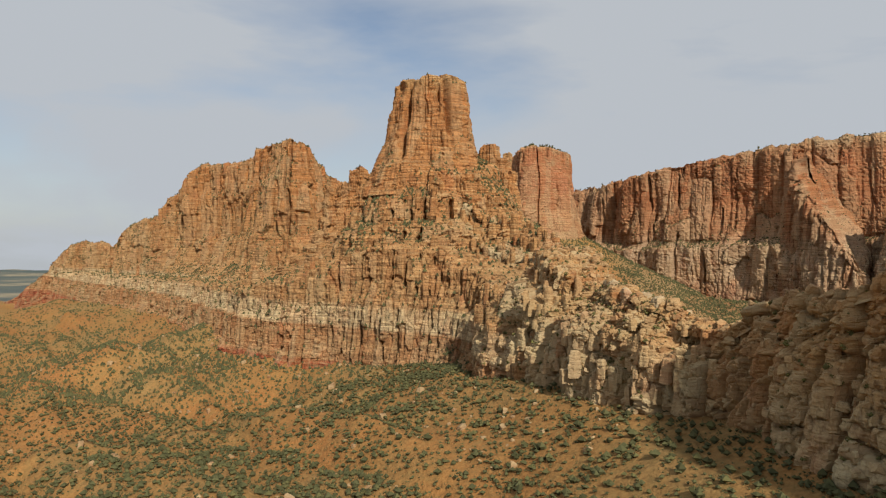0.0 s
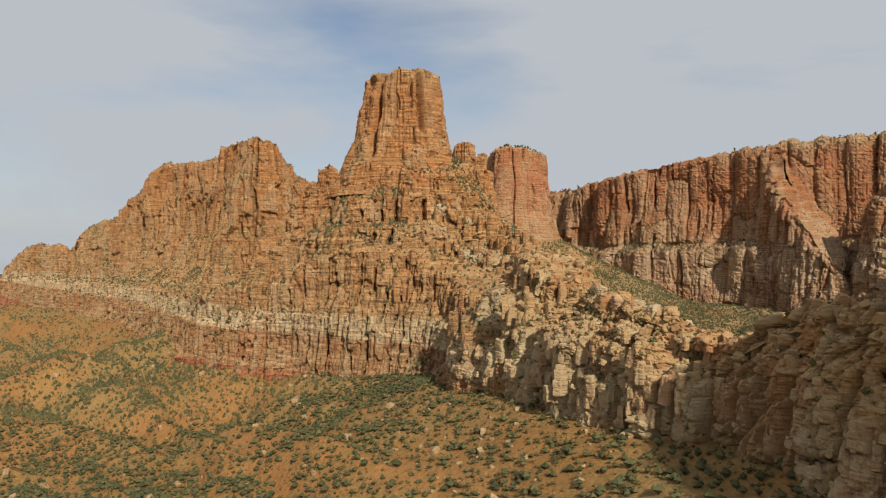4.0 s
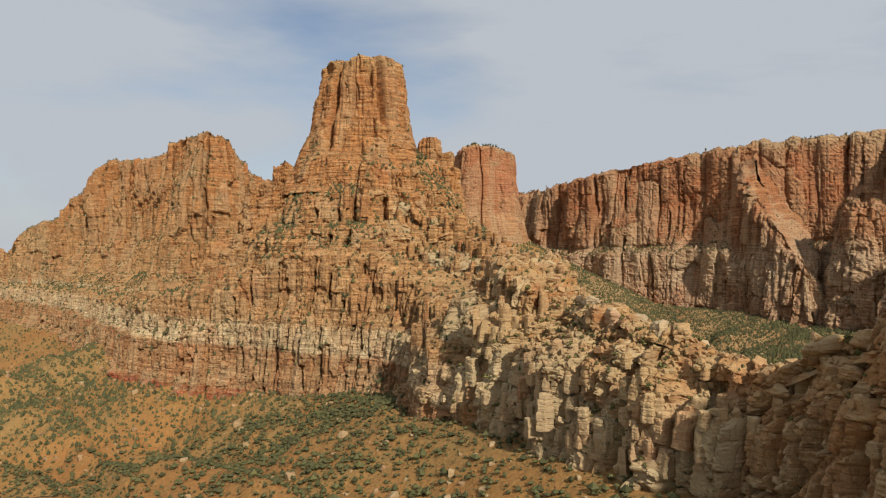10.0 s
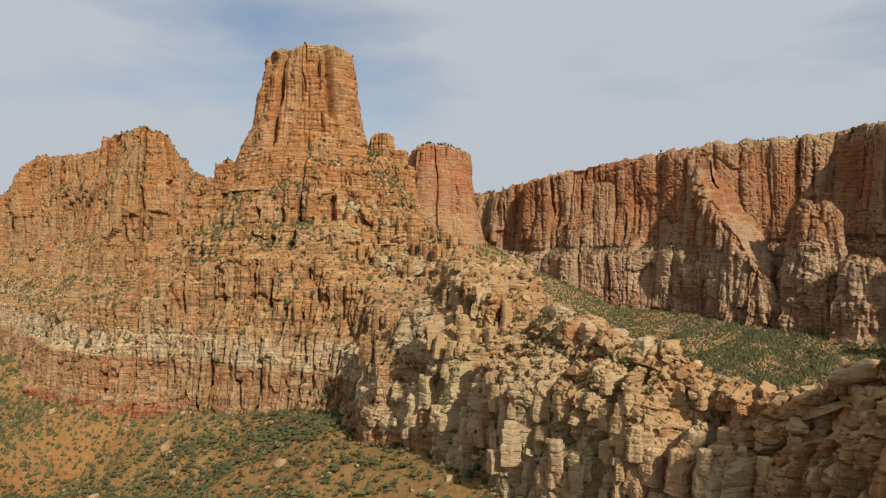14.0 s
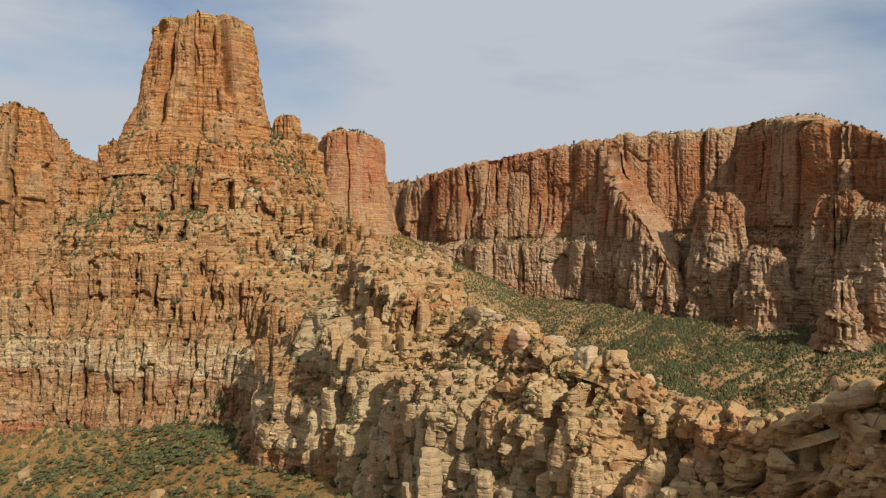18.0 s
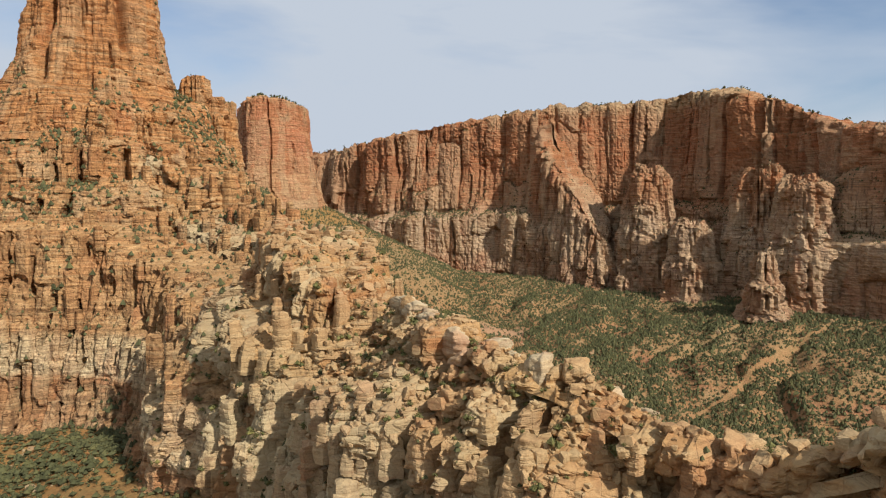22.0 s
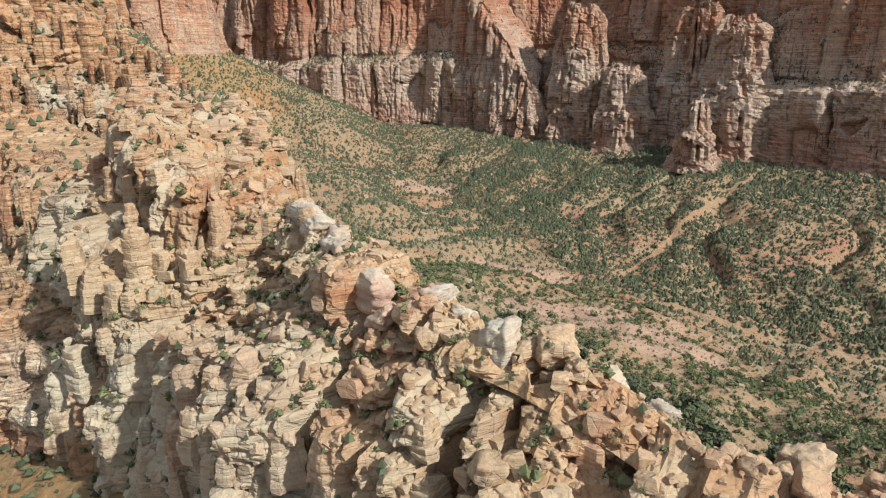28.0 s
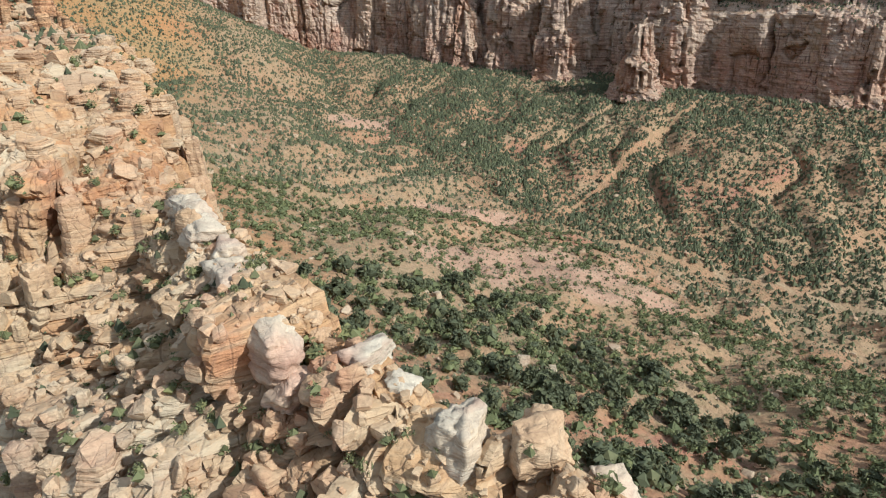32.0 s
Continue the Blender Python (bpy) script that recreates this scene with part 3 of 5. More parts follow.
# ---------------------------------------------------------------- rock masses
CLIFF_TIERS = (("cap_rock", 0.94), ("upper_cliff", 0.55), ("ledge", 0.42), ("lower_cliff", 0.08), ("talus", -9))
TOWER_MARKS = ((-37, 664, 2.8, 15, 84, 190, 0.02), (-20, 658, 1.2, 5, 120, 190, 0), (2, 662, 2.0, 10, 110, 190, -0.05), (-28, 660, 8.5, -3, 60, 168, 0), (14, 668, 8, -2.5, 60, 166, 0.02), (-46, 676, 6, 3, 60, 200, 0))
tower_rows = [(-18, 658, 171, 70, 1), (16, 668, 171, 70, 1), (25, 700, 169, 70, 1), (18, 735, 171, 70, 1), (-10, 750, 171, 70, 1), (-46, 735, 171, 70, 1), (-54, 700, 171, 70, 1), (-50, 672, 171, 70, 1)]
TOWER = massif("rock_tower", tower_rows, [(-30, 1.0), (-12, 1.01), (-3, 0.995), (0, 0.96), (3, 0.75), (8, 0.45), (14, 0.22), (25, 0.02), (34, -0.2)], True, 0.8, 0.8, 3.6, tower_rock, 3,
       (("cap_rock", 0.9), ("upper_shaft", 0.5), ("lower_shaft", -9)), "orange sandstone rock tower with vertical cracks", "rock tower", (40, 16, 6), (140, 80, 30), rim=6, terrace=(40, 0.3), fine=0.5, bulge=0.5, strata=0.5, facet=0.15, bed=5, cleft=0.8, marks=TOWER_MARKS, blocks=(((14, 14, 60), 1.6, 0.9), ((6, 6, 10), 0.4, 0.3)), slots=(11, 0.8, 4, 30, 0.35))
shoulder_rows = [(-20, 634, 80, -20, 1), (20, 632, 74, -20, 1), (44, 650, 80, -20, 1.2), (56, 700, 92, -20, 1.1), (45, 740, 96, -20, 1), (0, 780, 92, -20, 1), (-56, 760, 82, -20, 1), (-66, 700, 74, -20, 1), (-56, 645, 72, -20, 1)]
SHOULDER = massif("rock_shoulder", shoulder_rows, [(-40, 1.02), (-14, 1.0), (0, 0.95), (6, 0.76), (18, 0.68), (24, 0.46), (44, 0.36), (52, 0.08), (70, 0.0), (78, -0.4)], True, 0.8, 0.9, 4.0, tower_rock, 5,
       (("upper_ledge", 0.9), ("upper_cliff", 0.6), ("middle_cliff", 0.28), ("lower_cliff", -9)), "stepped sandstone shoulders below the tower with green ledges", "rock face", (24, 10, 4), (90, 50, 18), rim=6, terrace=(34, 0.3), fine=0.35, bulge=0.1, facet=0.15, bed=2.6, strata=0.9, cleft=0.8, blocks=(((11, 11, 34), 3.2, 1.2), ((4, 4, 8), 0.5, 0.35)), slots=(12, 1.2, 10, 30, 0.52))
wall_rows = [(-1400, 1720, -200, -230, 1), (-1080, 1620, -150, -190, 1), (-985, 1545, -94, -150, 1), (-900, 1480, -66, -135, 1), (-700, 1240, -56, -112, 1), (-560, 1095, -54, -104, 1), (-462, 1005, -52, -102, 1), (-370, 905, -50, -104, 1), (-275, 765, -46, -106, 1), (-195, 640, -38, -112, 1), (-150, 610, -28, -112, 1),
             (-115, 588, -18, -110, 1), (-82, 566, -6, -108, 1), (-45, 545, 2, -104, 1), (2, 530, -6, -100, 1), (28, 490, -22, -94, 1), (34, 440, -30, -90, 1), (34, 395, -42, -86, 1), (48, 370, -52, -84, 1), (72, 350, -62, -84, 1)]
CLIFF = massif("cliff_band", wall_rows, [(-34, 1.03), (-14, 1.0), (-4, 0.97), (0, 0.9), (3, 0.62), (9, 0.52), (12, 0.2), (17, 0.06), (26, -0.25)], False, 1.05, 0.9, 3.5, tower_rock, 7,
       (("ledge", 0.98), ("cream_bed", 0.56), ("brown_bed", 0.15), ("red_bed", -9)), "banded cream and red sandstone cliff with dark joints", "cliff", (22, 9, 4), (120, 70, 24), terrace=(24, 0.3), fine=0.35, bulge=0.1, facet=0.15, bed=2.6, strata=0.9, cleft=0.8, blocks=(((10, 10, 40), 3.0, 1.2), ((4, 4, 9), 0.5, 0.35)), slots=(11, 1.2, 10, 24, 0.52))
# the ridge, from the tower's shoulder down to the near heights; past y 160 an unseen peak is added to shade them
ridge_rows = [(20, 610, 40, -70, 2.2), (60, 585, 20, -74, 2.6), (84, 540, 4, -78, 2.8), (94, 490, -8, -80, 3.0), (86, 430, -5, -82, 3.2), (78, 395, -2, -82, 3.3), (78, 372, -12, -82, 3.3), (82, 348, -21, -82, 3.0), (84, 325, -20.5, -82, 2.4), (84, 302, -20.5, -82, 1.8), (89, 284, -21, -82, 1.4),
              (96, 266, -22.5, -84, 1.2), (105, 248, -32, -86, 1.0), (109, 235, -28, -88, 1.1), (112, 220, -18, -88, 1.2), (114, 200, -15, -90, 1.2), (117, 176, -8, -94, 1.2), (126, 160, 2, -96, 1.1), (140, 142, 44, -100, 1.0), (150, 118, 66, -102, 1.0), (152, 84, 72, -106, 1.0), (150, 40, 60, -108, 1.0), (166, -60, 10, -112, 1.2)]
RIDGE_MARKS = ((90, 278, 1.8, 11, -80, -26, 0.03), (84, 315, 1.6, 8, -80, -34, -0.05), (82, 340, 1.5, 9, -82, -30, 0.04), (78, 385, 2.0, 10, -80, -24, 0), (90, 450, 2.2, 10, -80, -22, 0.05), (102, 252, 1.6, 8, -84, -34, -0.04), (113, 212, 1.6, 7, -86, -36, 0.15),
               (80, 365, 6, -5, -80, -30, 0), (84, 305, 5, -3.5, -80, -36, 0), (95, 265, 5.5, -4, -84, -32, 0), (80, 405, 9, -7, -60, -4, 0))
RIDGE = massif("rocky_ridge", ridge_rows, [(-3, 0.985), (0, 1.0), (1.2, 0.93), (4, 0.84), (8, 0.75), (9.0, 0.46), (10.0, 0.40), (10.9, 0.10), (13, 0.0), (20, -0.45)], False, 0.62, 0.56, 2.4, ridge_rock, 13,
       (("crest", 0.9), ("upper_face", 0.55), ("lower_face", 0.2), ("talus", -9)), "jagged cream and orange sandstone ridge with broken joints", "ridge", (15, 5.8, 2.6), (46, 20, 7), rim=4, tilt=0.10, terrace=(18, 0.25), fine=0.2, bulge=0.1, bed=1.9, strata=0.10, facet=0.15, cleft=0.45, blocks=(((13, 13, 42), 6.5, 2.6), ((5, 5, 7.5), 1.9, 0.9), ((2.3, 2.3, 2.2), 0.5, 0.35)), lean=(0.12, 0.06), slots=(9, 0.9, 4, 16, 0.45), marks=RIDGE_MARKS)
knob_rows = [(66, 352, -13, -46, 1), (78, 346, -15, -44, 1), (88, 360, -10, -44, 1), (93, 385, -5, -44, 1), (94, 410, 0, -44, 1), (88, 435, 1, -44, 1), (74, 441, 3, -46, 1), (63, 426, 4, -48, 1), (60, 400, 2, -48, 1), (63, 375, -5, -48, 1)]
OUTCROP = massif("rock_outcrop", knob_rows, [(-15.5, 0.92), (-9, 0.95), (-4, 0.95), (0, 0.90), (1.4, 0.62), (4, 0.54), (5.4, 0.12), (9, 0.0), (14, -0.4)], True, 0.5, 0.5, 1.6, ridge_rock, 19,
       (("cap_rock", 0.85), ("upper_face", 0.5), ("lower_face", -9)), "layered cream and orange sandstone knob standing on the ridge", "rock outcrop", (14, 6, 2.6), (40, 18, 6), rim=3, terrace=(14, 0.3), fine=0.3, bulge=0.2, bed=1.9, strata=0.4, facet=0.15, cleft=0.5,
       blocks=(((7.5, 7.5, 16), 2.8, 1.5), ((3, 3, 3.6), 0.8, 0.5)), slots=(6.5, 0.8, 4, 14, 0.5))
massif("slickrock_slope", [(x, y, t - 3, f, 1) for x, y, t, f, _ in ridge_rows[::-1]], [(-4, 0.95), (-1.0, 0.985), (0, 0.98), (1.5, 0.78), (3.5, 0.5), (5.5, 0.3), (10, 0.02), (16, -0.2), (20, -0.6)], False, 1.5, 1.4, 1.6, ridge_rock, 17,
       (("crest", 0.8), ("slope", -9)), "pale sandstone slope behind the ridge", "rock slope", (15, 6, 2.4), (26, 11, 4), tilt=-0.12, terrace=(10, 0.6))
# the mountain beside the tower, with the saddle between
left_rows = [(-1010, 1500, -170, -200, 0.4), (-919, 1440, -94, -140, 0.4), (-850, 1420, -40, -110, 0.4), (-796, 1400, 2, -90, 0.4), (-720, 1365, 2, -85, 0.4), (-675, 1340, 0, -80, 0.4), (-647, 1320, 34, -76, 0.5), (-590, 1295, 52, -70, 0.6), (-540, 1270, 70, -60, 0.7), (-525, 1263, 102, -60, 0.8), (-492, 1245, 106, -50, 0.9), (-468, 1225, 148, -50, 1), (-400, 1165, 146, -44, 1), (-337, 1110, 142, -40, 1), (-300, 1050, 158, -40, 1), (-262, 1000, 162, -40, 1), (-230, 985, 164, -40, 1), (-205, 1000, 150, -40, 1), (-190, 1050, 118, -40, 1), (-175, 1120, 110, -40, 1), (-140, 1190, 112, -40, 1)]
MOUNTAIN = massif("mountain", left_rows, [(-26, 0.95), (-12, 0.99), (-4, 0.99), (0, 0.94), (4, 0.72), (10, 0.64), (15, 0.30), (24, 0.24), (30, 0.04), (70, -0.08), (118, -0.22), (130, -0.9)], False, 1.5, 1.6, 6.5, tower_rock, 23,
       CLIFF_TIERS, "orange sandstone mountain with fluted cliffs and green slopes", "mountain", (34, 14, 6), (170, 90, 24), rim=8, terrace=(46, 0.3), fine=0.3, bulge=0.1, facet=0.15, strata=0.5, cleft=0.8, blocks=(((18, 18, 80), 5.5, 2.0), ((7, 7, 16), 1.0, 0.6)), slots=(14, 1.6, 10, 45, 0.42))
massif("saddle_spire", [(-170, 920, 74, -60, 1), (-150, 900, 78, -60, 1), (-112, 890, 104, -60, 1), (-90, 860, 92, -60, 1), (-80, 800, 60, -60, 1), (-70, 740, 60, -60, 1)], [(-40, 0.5), (-14, 0.9), (0, 1.0), (6, 0.8), (14, 0.62), (40, 0.4), (90, 0.15), (150, -0.1)], False, 1.1, 1.1, 6.0, tower_rock, 29,
       (("spire", 0.75), ("slope", -9)), "weathered spires and green slope on the saddle beside the tower", "rock spire", rim=14)
massif("red_butte", [(145, 1240, 186, -80, 1), (160, 1225, 190, -80, 1), (200, 1222, 190, -80, 1), (232, 1235, 182, -80, 1.2), (248, 1290, 170, -80, 1.4), (230, 1360, 170, -80, 1), (160, 1360, 180, -80, 1), (140, 1300, 186, -80, 1)],
       [(-40, 1.0), (-10, 1.0), (0, 0.985), (2, 0.84), (8, 0.66), (15, 0.52), (24, 0.38), (32, 0.2), (44, -0.1)], True, 1.6, 1.6, 5.0, butte_rock, 37, CLIFF_TIERS, "flat-topped red sandstone butte behind the tower", "butte", (34, 14, 6), (120, 60, 20), rim=4, terrace=(40, 0.3), fine=0.25, bulge=0.1, facet=0.15, strata=0.3, cleft=0.85, slots=(16, 1.6, 5, 40, 0.3))
for fin_x, fin_y, fin_top, fin_r in ((52, 735, 112, 9), (66, 752, 100, 8), (118, 1200, 170, 9), (72, 735, 84, 9)):
    massif("rock_fin", [(fin_x + fin_r * a, fin_y + fin_r * b, fin_top, 10, 1) for a, b in ((-1, -0.6), (0, -1.0), (1, -0.5), (1, 0.8), (0, 1.2), (-1, 0.8))], [(-fin_r * 0.8, 1.0), (-fin_r * 0.3, 1.01), (0, 0.93), (fin_r * 0.3, 0.6), (fin_r * 0.9, 0.2), (fin_r * 1.6, -0.2)], True, 1.0, 1.0, 2.2, tower_rock, 41 + int(fin_x),
           (("cap_rock", 0.9), ("shaft", -9)), "thin sandstone fin beside the tower", "rock fin", (10, 5, 3), (40, 20, 8), rim=3)
# the far canyon wall with its plateau
rim_rows = [(180, 1720, 128, -40, 1), (280, 1560, 124, -60, 1), (330, 1440, 128, -90, 1), (395, 1345, 140, -100, 1), (440, 1278, 160, -104, 1), (505, 1246, 170, -108, 1), (560, 1180, 176, -110, 1), (603, 1128, 180, -112, 1), (650, 1120, 184, -110, 1), (720, 1090, 190, -106, 1), (778, 1045, 198, -104, 1),
            (806, 960, 196, -100, 1), (806, 870, 182, -100, 1), (822, 815, 158, -104, 1), (820, 775, 126, -108, 1), (795, 700, 106, -112, 1), (792, 640, 104, -114, 1), (800, 580, 104, -116, 1), (832, 516, 106, -118, 1), (920, 390, 108, -124, 1), (1120, 180, 114, -130, 1)]
CANYON = massif("canyon_wall", rim_rows, [(-110, 0.93), (-60, 0.95), (-30, 0.97), (-6, 1.0), (0, 0.97), (4, 0.7), (12, 0.44), (36, 0.38), (41, 0.14), (47, 0.04), (56, -0.02), (72, -0.3)], False, 2.1, 2.0, 11.0, wall_rock, 47,
       CLIFF_TIERS, "red canyon wall with fluted cliffs and dark streaks", "canyon wall", (75, 26, 10), (300, 160, 50), rim=9, terrace=(60, 0.3), fine=0.12, bulge=0.12, bed=6, strata=0.35, facet=0.15, cleft=0.85, blocks=(((38, 38, 200), 10.0, 2.0), ((15, 15, 60), 2.0, 0.9)), slots=(27, 2.2, 8, 80, 0.3))
# buttress and knolls standing before the wall
massif("wall_buttress", [(585, 1130, 150, -110, 1), (592, 1050, 70, -110, 1), (606, 985, -8, -110, 1), (635, 965, -40, -110, 1), (655, 1000, -10, -110, 1), (652, 1060, 80, -110, 1), (648, 1130, 150, -110, 1)],
       [(-30, 1.0), (-8, 1.0), (0, 0.93), (3, 0.6), (9, 0.4), (14, 0.1), (26, -0.2)], True, 1.4, 1.4, 7.0, wall_rock, 53, (("cap_rock", 0.9), ("upper_cliff", 0.4), ("lower_cliff", -9)), "red sandstone buttress stepping down from the wall", "buttress", (24, 10, 5), (120, 60, 20), rim=8, terrace=(30, 0.3), fine=0.3, bulge=0.2, facet=0.25, blocks=(((16, 16, 90), 7.0, 3.0), ((7, 7, 20), 1.6, 0.9)))
for kx, ky, top, kr in ((690, 945, 74, 34), (745, 800, 66, 30), (738, 735, 50, 30), (690, 860, -5, 28), (668, 722, -42, 20), (700, 1000, 20, 26), (640, 930, -62, 14)):
    massif("rock_knoll", [(kx + kr * a, ky + kr * b, top, -112, 1) for a, b in ((-0.9, 0.6), (-0.9, -0.4), (-0.2, -1.0), (0.6, -0.8), (1, 0.1), (0.9, 1.0), (0, 1.2))], [(-kr * 0.8, 0.9), (-kr * 0.35, 1.0), (0, 0.9), (kr * 0.12, 0.6), (kr * 0.45, 0.42), (kr * 0.55, 0.12), (kr * 1.1, -0.1)], True, 2.0, 1.9, 6.0, wall_rock, 60 + int(kr + kx),
           (("cap_rock", 0.9), ("upper_cliff", 0.4), ("talus", -9)), "broken sandstone knoll at the foot of the wall", "rock knoll", (18, 8, 4), (70, 40, 16), rim=7, terrace=(24, 0.25), fine=0.4, bulge=0.1, facet=0.2, blocks=(((14, 14, 40), 5.0, 2.0), ((6, 6, 10), 1.5, 0.8)))
# ---------------------------------------------------------------- plants
def leaf_material(name, a, b):
    m, nt, bs = material(name, 0.85)
    g = Nodes(nt)
    info = nt.nodes.new("ShaderNodeNewGeometry")
    n = g.noise(g.pos.outputs["Position"], 0.9, 4, 0.7)
    col = g.mix(g.math("MULTIPLY", n, 1.0), a, b)
    shade = g.ramp(info.outputs["Random Per Island"], [(0.0, (0.62, 0.62, 0.6)), (0.6, (1.0, 1.0, 1.0)), (1.0, (1.35, 1.25, 1.1))])
    nt.links.new(g.mix(1.0, col, shade, "MULTIPLY"), bs.inputs["Base Color"])
    return m


juniper_leaf = leaf_material("juniper_foliage", (0.055, 0.057, 0.024), (0.120, 0.115, 0.048))
sage_leaf = leaf_material("sage_foliage", (0.085, 0.085, 0.026), (0.18, 0.165, 0.060))
ICO_V = np.array([(0, 0, 1), *[(0.894 * math.cos(a), 0.894 * math.sin(a), 0.447) for a in np.arange(5) * 1.2566], *[(0.894 * math.cos(a), 0.894 * math.sin(a), -0.447) for a in np.arange(5) * 1.2566 + 0.6283], (0, 0, -1)])
ICO_F = np.array([(0, 1 + k, 1 + (k + 1) % 5) for k in range(5)] + [(1 + k, 6 + k, 1 + (k + 1) % 5) for k in range(5)] + [(1 + (k + 1) % 5, 6 + k, 6 + (k + 1) % 5) for k in range(5)] + [(11, 6 + (k + 1) % 5, 6 + k) for k in range(5)])
OCT_V = np.array([(1, 0, 0.1), (0.1, 1, 0), (-1, 0.1, 0), (0, -1, 0.1), (0, 0.1, 1), (0.1, 0, -1)])
OCT_F = np.array([(0, 1, 4), (1, 2, 4), (2, 3, 4), (3, 0, 4), (1, 0, 5), (2, 1, 5), (3, 2, 5), (0, 3, 5)])
rng = np.random.default_rng(5)


def shrub_shape(clumps, sprigs):
    """A bush one metre across: uneven clumps of foliage and loose sprigs, standing on the origin."""
    vs, fs, base = [], [], 0
    for c in range(clumps):
        r = rng.uniform(0.17, 0.30) if clumps > 2 else rng.uniform(0.28, 0.40)
        ang, rad = rng.uniform(0, 6.28), rng.uniform(0, 0.34) * (clumps > 1)
        cen = np.array([rad * math.cos(ang), rad * math.sin(ang), rng.uniform(0.18, 0.78 - rad * 0.7) if clumps > 1 else 0.36])
        hull_v, hull_f = (ICO_V, ICO_F) if clumps > 2 else (OCT_V, OCT_F)
        vs.append(hull_v * r * rng.uniform(0.6, 1.4, (len(hull_v), 1)) * np.array([1, 1, rng.uniform(0.7, 1.05)]) + cen)
        fs.append(hull_f + base)
        base += len(hull_v)
    for c in range(sprigs):
        ang, el = rng.uniform(0, 6.28), rng.uniform(-0.2, 1.4)
        way = np.array([math.cos(ang) * math.cos(el), math.sin(ang) * math.cos(el), math.sin(el)])
        cen = np.array([0, 0, 0.40]) + way * rng.uniform(0.26, 0.5) * np.array([1, 1, 0.95])
        u, w = rng.normal(size=3), rng.normal(size=3)
        vs.append(np.stack([cen + u * 0.09, cen + w * 0.09, cen - u * 0.09 + w * 0.04]))
        fs.append(np.array([[0, 1, 2]]) + base)
        base += 3
    return np.concatenate(vs), np.concatenate(fs)


FAR_SHAPES = [shrub_shape(2, 8) for _ in range(8)]
TINY_SHAPES = [shrub_shape(1, 5) for _ in range(8)]
SPECKS = [(np.concatenate([OCT_V[:5] * (0.40, 0.40, 0.75) * rng.uniform(0.75, 1.25, (5, 1)) + (0, 0, 0.1), sv]), np.concatenate([OCT_F[:4], sf + 5])) for sv, sf in [shrub_shape(0, 2) for _ in range(8)]]
NEAR_SHAPES = [shrub_shape(2, 46) for _ in range(10)]


def thicket(name, places, sizes, shapes, mat, label):
    """Bushes past counting, joined."""
    vs, fs, base = [], [], 0
    pick = rng.integers(0, len(shapes), len(places))
    for k, (sv, sf) in enumerate(shapes):
        own = pick == k
        m = own.sum()
        if not m:
            continue
        a = rng.uniform(0, 6.28, m)
        c, sn = np.cos(a)[:, None], np.sin(a)[:, None]
        p = np.empty((m, len(sv), 3))
        p[..., 0] = sv[:, 0] * c - sv[:, 1] * sn
        p[..., 1] = sv[:, 0] * sn + sv[:, 1] * c
        p[..., 2] = sv[:, 2]
        p = p * sizes[own][:, None] + places[own][:, None]
        vs.append(p.reshape(-1, 3))
        fs.append((sf[None] + (np.arange(m) * len(sv))[:, None, None] + base).reshape(-1, 3))
        base += m * len(sv)
    ob = new(name, raw_mesh(name, np.concatenate(vs), np.concatenate(fs), mat, True))
    return tagged(ob, label, "shrubs", kind="stuff")


def on_ground(n, x0, x1, y0, y1, keep):
    x, y = rng.uniform(x0, x1, n), rng.uniform(y0, y1, n)
    ok = rng.uniform(0, 1, n) < keep(x, y)
    x, y = x[ok], y[ok]
    return np.stack([x, y, terrain(x, y) - 0.15], -1)


def valley_density(x, y):
    ds, _, ss = to_line(x, y, SPINE)
    df, _, sf = to_line(x, y, FOOT)
    dw, _, sw = to_line(x, y, WASH)
    d = 0.5 + 0.5 * smooth(0.33, 0.58, vnoise(x / 45, y / 45, seed=401))
    d = np.maximum(d, np.exp(-(dw / 45) ** 2) * (y < 620)) * ((dw > 4) | (y > 540))
    d = np.maximum(d, 0.95 * np.exp(-(df / 70) ** 2))
    d = d * (1 - 0.7 * PINK(x, y)) * np.where((sw < 0) & (y > 420), 0.8, 1.0)
    d = d * np.where(sw > 0, 0.62 + 0.38 * smooth(0.05, 0.16, spurs_at(x, y, fbm(x / 90, y / 90, seed=301, octaves=4))), 1.0)
    return d * (ss > 0) * ((sf < 0) | (df < 40))


def hill_density(x, y):
    db, _, sb = to_line(x, y, BASE)
    return (0.46 + 0.54 * smooth(0.35, 0.65, vnoise(x / 50, y / 50, seed=411)) * smooth(0.2, 0.6, vnoise(x / 15, y / 15, seed=412))) * ((sb < 0) | (db < 34))


valley_near = on_ground(12500, 86, 380, 240, 600, valley_density)
valley_far = on_ground(80000, 100, 900, 240, 1400, lambda x, y: valley_density(x, y) * ((x > 380) | (y > 600)))
east_slope = on_ground(75000, 380, 900, 300, 1000, lambda x, y: valley_density(x, y) * (to_line(x, y, WASH)[2] > 0) * 0.8)
tower_back = on_ground(30000, 40, 340, 560, 1350, lambda x, y: 0.7 * ((to_line(x, y, SPINE)[2] <= 0) & (to_line(x, y, BASE)[2] >= 0)))
wall_foot = on_ground(22000, 300, 720, 680, 1150, lambda x, y: 0.9 * valley_density(x, y))
valley_far = np.concatenate([valley_far, east_slope, tower_back, wall_foot])
sage = on_ground(30000, 110, 480, 300, 760, lambda x, y: 0.75 * (to_line(x, y, WASH)[2] < 0) * (to_line(x, y, SPINE)[2] > 0))
hollow = lambda x, y: np.exp(-((x + 25) / 75) ** 2 - ((y - 470) / 45) ** 2) + np.exp(-((x - 500) / 130) ** 2 - ((y - 960) / 70) ** 2)
